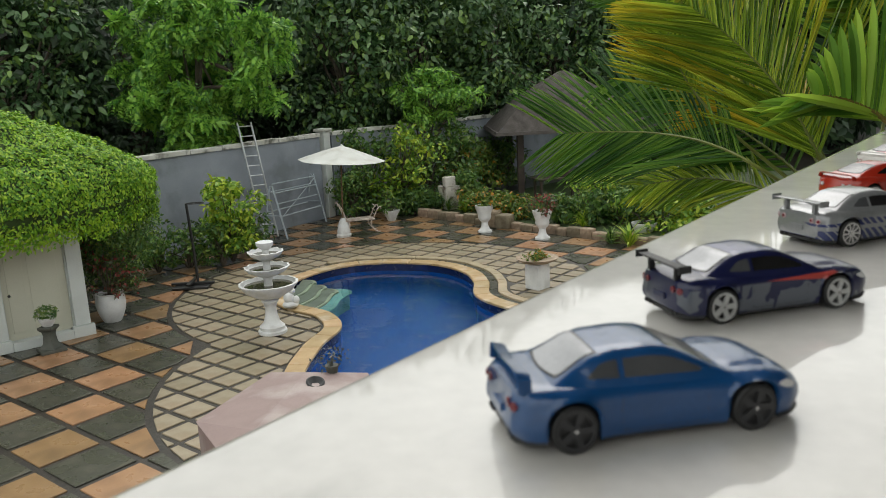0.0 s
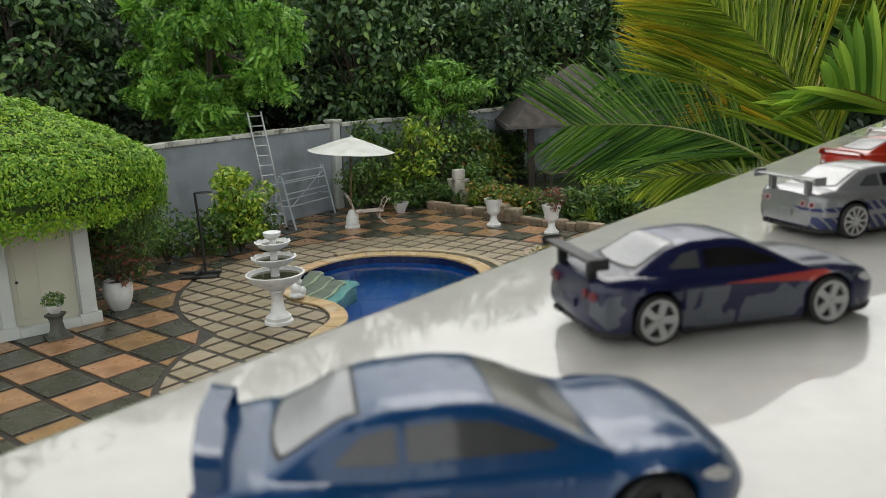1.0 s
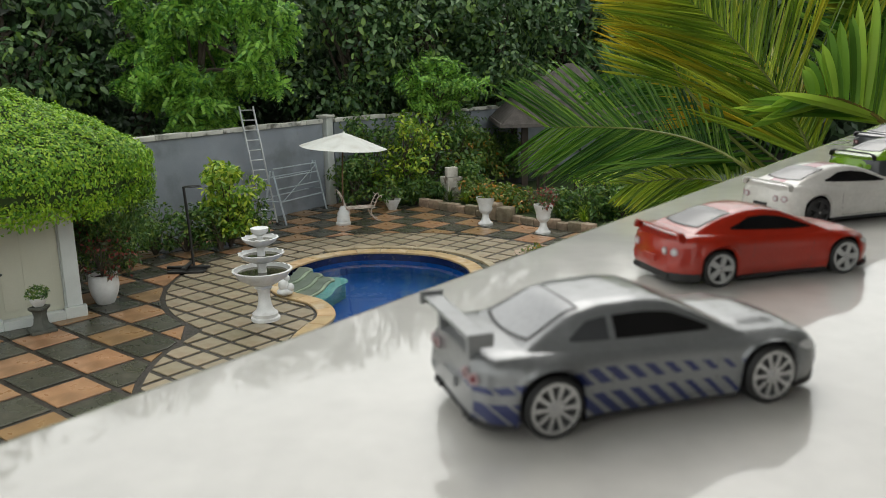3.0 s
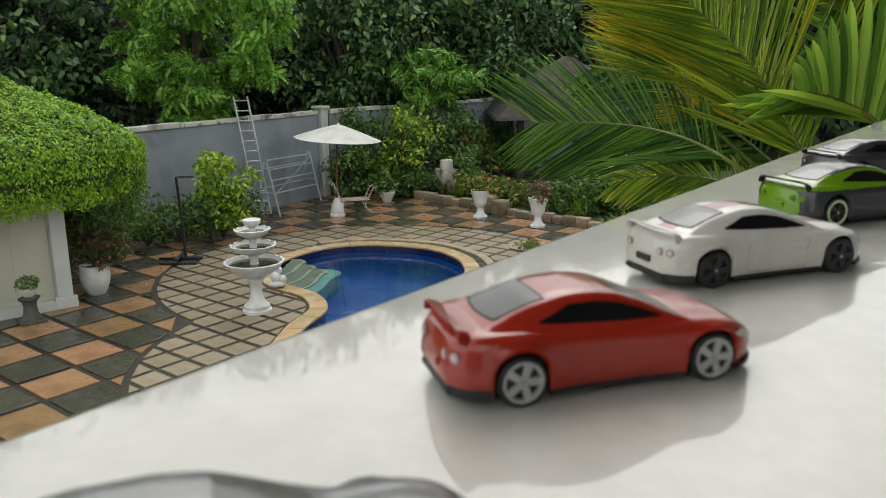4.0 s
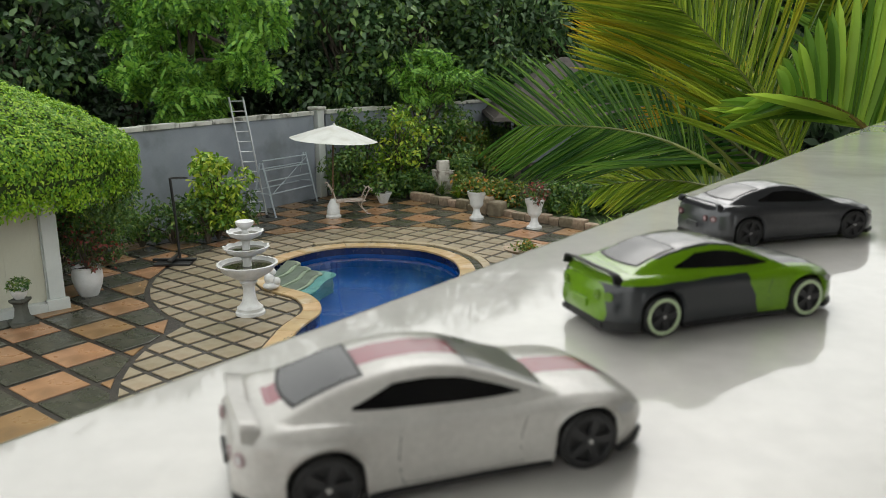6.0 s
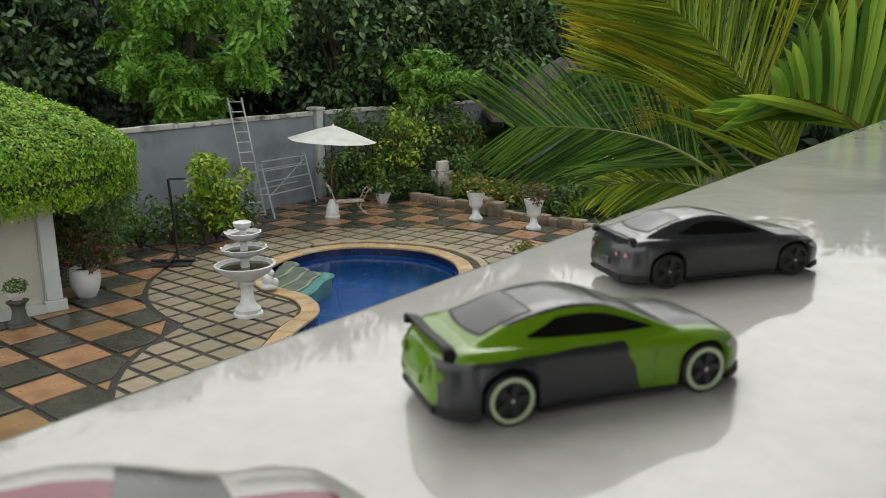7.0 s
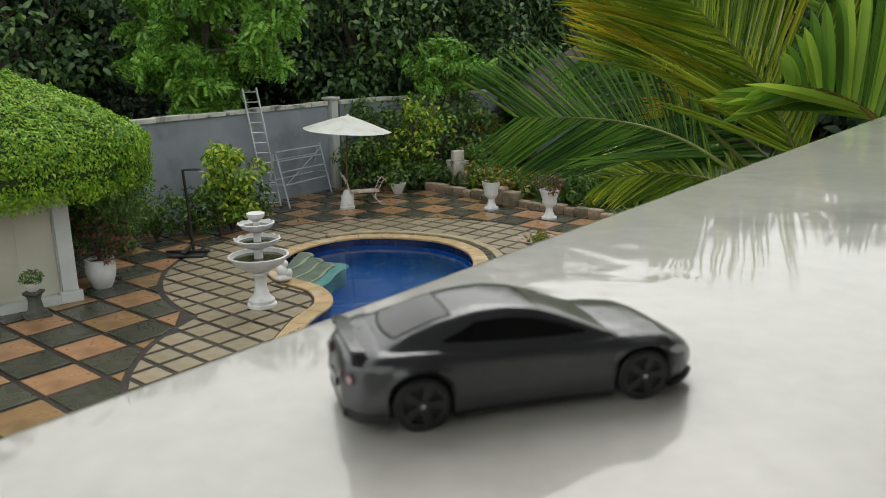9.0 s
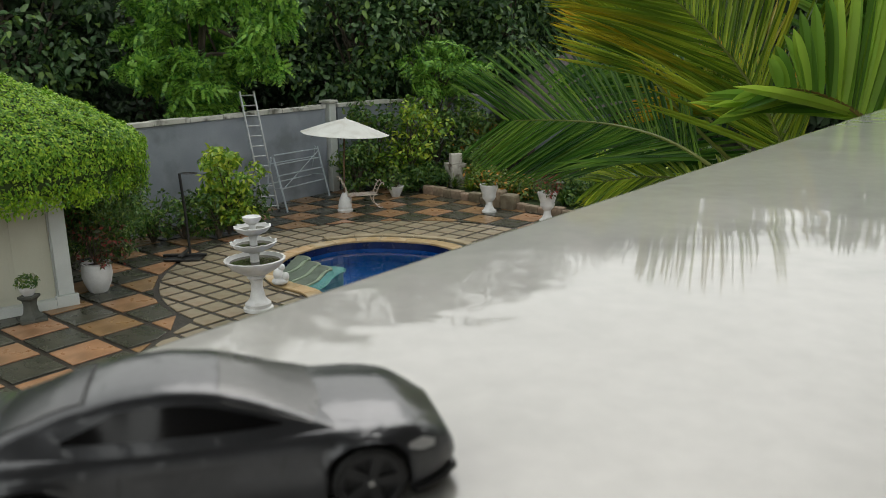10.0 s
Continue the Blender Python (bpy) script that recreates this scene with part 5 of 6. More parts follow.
        lower = op("LESS_THAN", z, op("SUBTRACT", 10.6, op("MULTIPLY", op("ABSOLUTE", op("SUBTRACT", x, 8.0)), 0.07)))
        gap = op("GREATER_THAN", op("ABSOLUTE", op("SUBTRACT", z, op("ADD", 7.3, op("MULTIPLY", x, -0.02)))), 0.75)
        reach = between(x, -12.5, 44.0)
        masks = [(op("MULTIPLY", op("MULTIPLY", fade, lower), op("MULTIPLY", gap, reach)), stripe)]
    else:                           # navy: grey blots low on the flank and a red wedge
        vor = n.new("ShaderNodeTexNoise")
        vor.inputs["Scale"].default_value = 0.10
        vor.inputs["Distortion"].default_value = 0.6
        l.new(tc.outputs["Object"], vor.inputs["Vector"])
        blot = op("MULTIPLY", op("GREATER_THAN", vor.outputs["Fac"], 0.55), op("LESS_THAN", z, 10.6))
        wedge = op("MULTIPLY", between(x, 16.0, 41.0), between(z, op("SUBTRACT", 10.9, op("MULTIPLY", op("SUBTRACT", x, 16.0), 0.055)), op("ADD", 11.0, op("MULTIPLY", op("SUBTRACT", x, 16.0), 0.03))))
        # Lighter roof colour stands in for sheen; it is no print.
        roof = op("MULTIPLY", op("GREATER_THAN", z, 18.2), op("LESS_THAN", op("ABSOLUTE", y), 8.2))
        masks = [(blot, stripe), (wedge, (0.33, 0.05, 0.04)), (roof, (0.035, 0.04, 0.13))]
    for mask, colour in masks:
        mx = n.new("ShaderNodeMix")
        mx.data_type = "RGBA"
        mx.inputs["B"].default_value = (*colour, 1)
        l.new(mask, mx.inputs["Factor"])
        l.new(base, mx.inputs["A"])
        base = mx.outputs["Result"]
    l.new(base, b.inputs["Base Color"])
    return m


C = {}
C["glass"] = mat("dark_toy_window", (0.006, 0.006, 0.007), (0.009, 0.009, 0.01), 0.1, 0.08, fine=1, coat=0.3)
C["glass_pale"] = mat("smoky_toy_window", (0.055, 0.058, 0.062), (0.07, 0.072, 0.076), 0.1, 0.12, fine=1, coat=0.5)
# Grey base colour carries the hazy reflection on the windscreens.
C["glass_front"] = mat("grey_toy_windscreen", (0.15, 0.148, 0.14), (0.10, 0.098, 0.095), 0.1, 0.3, fine=1, coat=0.35)
C["glass_rear"] = mat("greyish_toy_rear_window", (0.03, 0.031, 0.035), (0.05, 0.051, 0.055), 0.1, 0.2, fine=1, coat=0.15)
# Pale base colour stands in for sky reflected in the saloons' rear windows.
C["glass_white"] = mat("toy_rear_window_sky_sheen", (0.36, 0.365, 0.38), (0.28, 0.285, 0.3), 0.1, 0.2, fine=1, coat=0.4)
C["tyre"] = mat("black_toy_tyre", (0.012, 0.012, 0.012), (0.018, 0.018, 0.018), 0.3, 0.6, fine=1.2)
C["rim_grey"] = mat("grey_plastic_rim", (0.42, 0.42, 0.41), (0.34, 0.34, 0.33), 0.3, 0.4, fine=1)
C["rim_chrome"] = mat("chromed_rim", (0.62, 0.62, 0.62), (0.5, 0.5, 0.5), 0.3, 0.22, 0.8, fine=1)
C["rim_black"] = mat("black_plastic_rim", (0.02, 0.02, 0.022), (0.03, 0.03, 0.032), 0.3, 0.35, fine=1)
C["rim_lime"] = mat("pale_green_rim_edge", (0.5, 0.6, 0.38), (0.45, 0.55, 0.34), 0.3, 0.4, fine=1)
C["chassis"] = mat("black_plastic_chassis", (0.011, 0.011, 0.012), (0.016, 0.016, 0.016), 0.3, 0.5, fine=1)
C["lamp_red"] = mat("red_lamp_print", (0.16, 0.02, 0.03), (0.12, 0.015, 0.02), 0.5, 0.25, fine=1)
C["lamp_pink"] = mat("faded_pink_lamp_print", (0.46, 0.34, 0.34), (0.38, 0.27, 0.28), 0.5, 0.25, fine=1)
C["lamp_white"] = mat("white_lamp_print", (0.6, 0.6, 0.6), (0.5, 0.5, 0.5), 0.5, 0.25, fine=1)
C["lamp_green"] = mat("green_lamp_print", (0.13, 0.25, 0.015), (0.1, 0.2, 0.01), 0.5, 0.25, fine=1)
C["lamp_dim"] = mat("dull_red_lamp_print", (0.15, 0.07, 0.07), (0.12, 0.06, 0.06), 0.5, 0.25, fine=1)
C["seam"] = mat("dark_panel_gap", (0.02, 0.02, 0.02), (0.03, 0.03, 0.03), 0.5, 0.6, fine=1)


def curve_fn(keys):
    xs, ys = zip(*keys)
    dense = np.linspace(xs[0], xs[-1], 400)
    val = np.interp(dense, xs, ys)
    k = np.hanning(31)
    k /= k.sum()
    sm = np.convolve(np.pad(val, 15, mode="edge"), k, mode="valid")
    return lambda x: np.interp(x, dense, sm)


SHAPES = {
    "coupe": dict(
        deck=[(-13.6, 12.6), (-12, 14.3), (-8, 15.0), (0, 14.9), (10, 14.2), (25, 13.5), (36, 13.4), (44, 12.8), (50, 11.9), (54, 10.2), (56, 8.4)],
        half=[(-13.6, 7.6), (-12.9, 10.4), (-11.4, 12.6), (-8.5, 14.1), (-4, 14.7), (0, 14.8), (9, 14.2), (25, 14.1), (36, 14.5), (45, 14.5), (50, 13.4), (54, 10.8), (56, 7.6)],
        roof=[(-7.8, 14.6), (-2, 16.8), (4, 18.9), (11, 20.2), (17, 20.4), (22.5, 19.6), (28.5, 17.5), (34, 15.0), (39, 12.9)],
        roofw=[(-7.8, 10.6), (0, 9.5), (12, 9.2), (22, 9.4), (30, 10.4), (39, 11.9)], beltw=13.0,
        side=(4.6, 31.5), rear=(-4.6, 6.8), front=(23.8, 37.4), lean=6.5, wb=42.5, x0=-13.6, x1=56.0),
    "saloon": dict(
        deck=[(-12.5, 12.4), (-11, 13.6), (-6, 13.9), (0, 13.7), (10, 13.2), (25, 12.8), (35, 12.5), (45, 12.4), (51, 11.6), (54, 10.4), (55.5, 9.0)],
        half=[(-12.5, 9.2), (-11.8, 11.6), (-10.2, 13.3), (-6, 14.2), (0, 14.5), (9, 13.8), (25, 13.7), (36, 14.0), (45, 14.2), (51, 13.2), (54, 11.2), (55.5, 8.8)],
        roof=[(-5, 13.4), (-1, 15.2), (5, 18.4), (10, 19.3), (18, 19.5), (23, 18.9), (28, 16.9), (33, 14.4), (37, 12.5)],
        roofw=[(-5, 10.8), (3, 9.6), (12, 9.3), (22, 9.5), (29, 10.4), (37, 11.8)], beltw=12.6,
        side=(4.0, 30.0), rear=(-3.2, 6.8), front=(23.6, 35.4), lean=3.2, wb=41.5, x0=-12.5, x1=55.5),
}


def with_overhangs(kind, tail, nose):
    """The same shape with other overhangs."""
    d = dict(SHAPES[kind])
    fit = lambda x: x * tail if x < 0 else (d["wb"] + (x - d["wb"]) * nose if x > d["wb"] else x)
    for k in ("deck", "half", "roof", "roofw"):
        d[k] = [(fit(x), y) for x, y in d[k]]
    d["x0"], d["x1"], d["rear"] = fit(d["x0"]), fit(d["x1"]), (fit(d["rear"][0]), d["rear"][1])
    return d


SHAPES["coupe_short"] = with_overhangs("coupe", 0.94, 1.0)
SHAPES["saloon_long"] = with_overhangs("saloon", 1.06, 1.12)
AXLE, ARCH, WHEEL = 5.2, 6.0, 5.2


class CarShape:
    """Outline curves of one kind of car and the meshes cut from them, as (verts, faces)."""

    def __init__(self, kind):
        self.s = s = SHAPES[kind]
        self.deck, self.half, self.roof, self.roofw = (curve_fn(s[k]) for k in ("deck", "half", "roof", "roofw"))

    def sill(self, x):
        s = self.s
        z = 2.3 + 1.4 * max(0, (s["x0"] + 5 - x) / 5) ** 1.5
        for a in (0.0, s["wb"]):
            if abs(x - a) < ARCH:
                z = max(z, AXLE + math.sqrt(max(ARCH ** 2 - (x - a) ** 2, 0)))
        return z

    def bow(self, x, z):
        """How far tail and nose lean in or bulge out at a height."""
        s, d = self.s, 0.0
        if x < -5:
            q = (-5 - x) / (-5 - s["x0"])
            d += q * (0.9 * max(0, (z - 10.5) / 3.0) ** 2 + 0.8 * max(0, (4.5 - z) / 2.5) - 0.5 * math.exp(-((z - 6) / 2.0) ** 2))
        if x > s["wb"] + 5:
            q = (x - s["wb"] - 5) / (s["x1"] - s["wb"] - 5)
            d -= q * (1.6 * max(0, (z - 6) / 4) + 0.8 * max(0, (4 - z) / 2))
        return d

    def half_section(self, x):
        s = self.s
        w, zt, zs = float(self.half(x)), float(self.deck(x)), self.sill(x)
        fl = sum(0.75 * math.exp(-((x - a) / 6.2) ** 2) for a in (0.0, s["wb"]))
        door = 0.35 * math.exp(-((x - s["wb"] / 2) / 11.0) ** 2)
        top = zt - 0.8
        zm = max(6.8, zs + 0.3 * (top - zs))
        zsh = max(zt - 2.0, zm + 0.5 * (top - zm))
        bulge = 0.35 * min(1, max(0, (x - 34) / 5)) * min(1, max(0, (s["x1"] - x) / 8))
        rows = [(w * 0.93 + fl, zs), (w * 0.955 + fl, zs + 0.22 * (zm - zs)), (w * 0.985 + fl - door * 0.3, zs + 0.6 * (zm - zs)), (w + fl * 0.9 - door, zm),
                (w * 0.988 + fl * 0.6 - door, zm + 0.5 * (zsh - zm)), (w * 0.978 + fl * 0.4 - door * 0.4, zsh - 0.25 * (zsh - zm)), (w * 0.982 + fl * 0.25, zsh), (w * 0.958 + fl * 0.1, zsh + 0.45 * (top - zsh)),
                (w * 0.915, zt - 0.72), (w * 0.855, zt - 0.33), (w * 0.72, zt - 0.06), (w * 0.58, zt + 0.05), (w * 0.50, zt + 0.10 + bulge), (w * 0.25, zt + 0.22 + bulge), (0, zt + 0.25 + bulge)]
        return rows

    def side_y(self, x, z):
        rows = self.half_section(x)
        return float(np.interp(z, [r[1] for r in rows[:9]], [r[0] for r in rows[:9]]))

    def shell(self):
        s = self.s
        xs = np.unique(np.concatenate([np.linspace(s["x0"], s["x1"], 70), np.linspace(s["x0"], s["x0"] + 3, 8), np.linspace(-ARCH, ARCH, 28), s["wb"] + np.linspace(-ARCH, ARCH, 28)]))
        v = []
        for x in xs:
            h = self.half_section(x)
            v += [(x + self.bow(x, z), -y, z) for y, z in h] + [(x + self.bow(x, z), y, z) for y, z in h[-2::-1]]
        m = 2 * len(h) - 1
        f = [((i + 1) * m + k, (i + 1) * m + k + 1, i * m + k + 1, i * m + k) for i in range(len(xs) - 1) for k in range(m - 1)]
        f += [tuple(range(m)), tuple(reversed(range((len(xs) - 1) * m, len(xs) * m)))]
        return v, f

    def cab_section(self, x):
        zb, zt, wr = float(self.deck(x)) - 0.9, float(self.roof(x)), float(self.roofw(x))
        q = min(1.0, max(zt - zb, 0.05) / 4.0)
        wb_ = min(self.s["beltw"], float(self.half(x)) * 0.93)
        return [(wb_, zb), (wr + 0.35, zt - 1.5 * q), (wr - 0.2, zt - 0.65 * q), (wr - 1.3, zt - 0.2 * q), (wr * 0.5, zt + 0.02), (0, zt + 0.12)]

    def cabin(self):
        cx = np.linspace(self.s["roof"][0][0], self.s["roof"][-1][0], 48)
        v = []
        for x in cx:
            sec = self.cab_section(x)
            v += [(x, -y, z) for y, z in sec] + [(x, y, z) for y, z in sec[-2::-1]]
        m = 11
        return v, [(i * m + k, (i + 1) * m + k, (i + 1) * m + k + 1, i * m + k + 1) for i in range(len(cx) - 1) for k in range(m - 1)]

    def top_patch(self, a, b, lift=0.12, inset=0.9, bend=0.0, rim=3):
        """A pane on the cabin's top between two stations; bend bows its lower edge."""
        vv, ff, n = [], [], 14
        for i in range(n):
            for q in (-1, -0.75, -0.4, 0, 0.4, 0.75, 1):
                x = a + (b - a) * i / (n - 1) + bend * q * q * (1 - i / (n - 1) if bend > 0 else i / (n - 1))
                sec = self.cab_section(x)
                y = q * sec[rim][0] * inset
                z = float(np.interp(abs(y), [c[0] for c in sec[:rim - 1:-1]], [c[1] for c in sec[:rim - 1:-1]]))
                sl = float(self.roof(x + 0.02) - self.roof(x - 0.02)) / 0.04
                nl = math.hypot(1, sl)
                vv.append((x - sl / nl * lift, y, z + lift / nl))
        for i in range(n - 1):
            for k in range(6):
                ff.append((i * 7 + k, (i + 1) * 7 + k, (i + 1) * 7 + k + 1, i * 7 + k + 1))
        return vv, ff

    def side_pane(self, a, b, sgn, lift=0.13, lean=0.0):
        """A side window whose rear edge leans forward over a length."""
        vv, ff, n = [], [], 26
        for x in np.linspace(a, b, n):
            (y0, z0), (y1, z1) = self.cab_section(x)[:2]
            t0 = min(0.9, 1.9 / max(z1 - z0, 0.2))
            top = t0 + (0.95 - t0) * (min(1.0, 0.12 + 0.88 * (x - a) / lean) ** 0.7 if lean else 1.0)
            for t in (t0, t0 + (top - t0) * 0.5, top):
                vv.append((x, sgn * (y0 + (y1 - y0) * t + lift), z0 + (z1 - z0) * t + lift * 0.4))
        for i in range(n - 1):
            for k in range(2):
                q = (i * 3 + k, i * 3 + k + 1, (i + 1) * 3 + k + 1, (i + 1) * 3 + k)
                ff.append(q if sgn > 0 else q[::-1])
        return vv, ff

    def side_strip(self, line, wide, sgn, lift=0.04):
        """A narrow flat strip on the flank along (x, z) points."""
        vv, ff = [], []
        for i, (x, z) in enumerate(line):
            a, b = line[max(i - 1, 0)], line[min(i + 1, len(line) - 1)]
            d = np.array((b[0] - a[0], b[1] - a[1]), float)
            d /= np.linalg.norm(d)
            w = wide[i] if isinstance(wide, (list, tuple)) else wide
            for q in (-1, 1):
                px, pz = x - d[1] * w * q, z + d[0] * w * q
                vv.append((px, sgn * (self.side_y(px, pz) + lift), pz))
        for i in range(len(line) - 1):
            q = (2 * i, 2 * i + 1, 2 * i + 3, 2 * i + 2)
            ff.append(q if sgn < 0 else q[::-1])
        return vv, ff

    def skirting(self, plan, z0, z1, out=0.25, deep=1.4):
        """A band that follows the body's outline low down, through stations (x, side)."""
        vv, ff = [], []
        for i, (x, y) in enumerate(plan):
            a, b = plan[max(i - 1, 0)], plan[min(i + 1, len(plan) - 1)]
            d = np.array((b[0] - a[0], b[1] - a[1]), float)
            nrm = np.array((-d[1], d[0])) / (np.linalg.norm(d) + 1e-9)
            for off, z in ((out, z0 + 0.25), (out, z1 - 0.2), (out - 0.2, z1), (-deep, z1), (-deep, z0), (out - 0.3, z0)):
                vv.append((x + nrm[0] * off, y + nrm[1] * off, z))
        for i in range(len(plan) - 1):
            for k in range(6):
                ff.append((i * 6 + k, (i + 1) * 6 + k, (i + 1) * 6 + (k + 1) % 6, i * 6 + (k + 1) % 6))
        ff += [tuple(range(6)), tuple(reversed(range((len(plan) - 1) * 6, len(plan) * 6)))]
        return vv, ff

    def outline(self, a, b, n, z=4.0):
        """Plan stations along the camera-side flank from a to b."""
        return [(x + self.bow(x, z), -self.side_y(x, z)) for x in np.linspace(a, b, n)]


BUILT = {k: CarShape(k) for k in SHAPES}


def rim_mesh(spokes, r=4.1):
    """Wheel face: lip ring, spokes and hub, facing -y."""
    pieces = []
    ring = []
    n = 28
    for rr, yy in ((r, 0.0), (r, -0.45), (r * 0.86, -0.45), (r * 0.82, 0.3)):
        ring.append([(rr * math.cos(2 * math.pi * k / n), yy, rr * math.sin(2 * math.pi * k / n)) for k in range(n)])
    v = [p for row in ring for p in row]
    f = [(j * n + k, j * n + (k + 1) % n, (j + 1) * n + (k + 1) % n, (j + 1) * n + k) for j in range(3) for k in range(n)]
    pieces.append((v, f))
    for k in range(spokes):
        a = 2 * math.pi * k / spokes
        d, t = np.array((math.cos(a), math.sin(a))), np.array((-math.sin(a), math.cos(a)))
        w0, w1 = (0.62, 0.78) if spokes < 8 else (0.3, 0.36)
        q = [d * 0.5 - t * w0, d * r * 0.9 - t * w1, d * r * 0.9 + t * w1, d * 0.5 + t * w0]
        vv = [(p[0], -0.42, p[1]) for p in q] + [(p[0], 0.2, p[1]) for p in q]
        pieces.append((vv, [(0, 1, 2, 3), (4, 7, 6, 5), (0, 4, 5, 1), (1, 5, 6, 2), (2, 6, 7, 3), (3, 7, 4, 0)]))
    hub = [(0.95 * math.cos(2 * math.pi * k / 14), yy, 0.95 * math.sin(2 * math.pi * k / 14)) for yy in (-0.55, 0.2) for k in range(14)]
    pieces.append((hub, [tuple(range(14)), tuple(range(27, 13, -1))] + [(k, k + 14, (k + 1) % 14 + 14, (k + 1) % 14) for k in range(14)]))
    return joined(pieces)


def tyre_mesh():
    prof = [(4.0, -1.95), (4.15, -2.15), (4.6, -2.15), (4.95, -1.75), (4.95, 1.75), (4.55, 2.15), (1.0, 2.15)]
    n = 30
    v = [(r * math.cos(2 * math.pi * k / n), y, r * math.sin(2 * math.pi * k / n)) for r, y in prof for k in range(n)]
    f = [(j * n + k, (j + 1) * n + k, (j + 1) * n + (k + 1) % n, j * n + (k + 1) % n) for j in range(len(prof) - 1) for k in range(n)]
    o = len(v)
    v += [(4.02 * math.cos(2 * math.pi * k / n), -1.4, 4.02 * math.sin(2 * math.pi * k / n)) for k in range(n)]
    f.append(tuple(o + k for k in range(n)))
    f += [(k, (k + 1) % n, o + (k + 1) % n, o + k) for k in range(n)]
    return v, f


def disc(r, n=18, depth=0.3):
    v = [(x, r * math.cos(2 * math.pi * k / n), r * math.sin(2 * math.pi * k / n)) for x in (-depth, depth) for k in range(n)]
    return v, [tuple(range(n))[::-1], tuple(range(n, 2 * n))] + [(k, (k + 1) % n, n + (k + 1) % n, n + k) for k in range(n)]


def blade(x, chord, reach, foot, top):
    """A low spoiler: one thin blade across the boot, its ends bent down into the wings."""
    line = [(-reach - 0.5, foot), (-reach - 0.1, top - 0.9), (-reach + 0.9, top - 0.2), (-reach + 2.6, top), (0, top + 0.15)]
    line += [(-y, z) for y, z in line[-2::-1]]
    v, f, m = [], [], 6
    for i, (y, z) in enumerate(line):
        nx = line[min(i + 1, len(line) - 1)]
        pv = line[max(i - 1, 0)]
        t = np.array((nx[0] - pv[0], nx[1] - pv[1]))
        t = t / np.linalg.norm(t)
        up = np.array((-t[1], t[0]))
        fw = 0.7 * (1 - abs(y) / reach) if abs(y) < reach else 0
        for dx, h in ((0, 0.0), (0.15, 0.3), (chord * 0.5, 0.3), (chord, 0.05), (chord * 0.6, -0.25), (0.2, -0.25)):
            v.append((x - fw + dx, y + up[0] * h, z + up[1] * h + (0.3 if dx < 0.3 else -0.25 * dx / chord)))
    for i in range(len(line) - 1):
        for k in range(m):
            f.append((i * m + k, i * m + (k + 1) % m, (i + 1) * m + (k + 1) % m, (i + 1) * m + k))
    f += [tuple(range(m))[::-1], tuple((len(line) - 1) * m + k for k in range(m))]
    return v, f


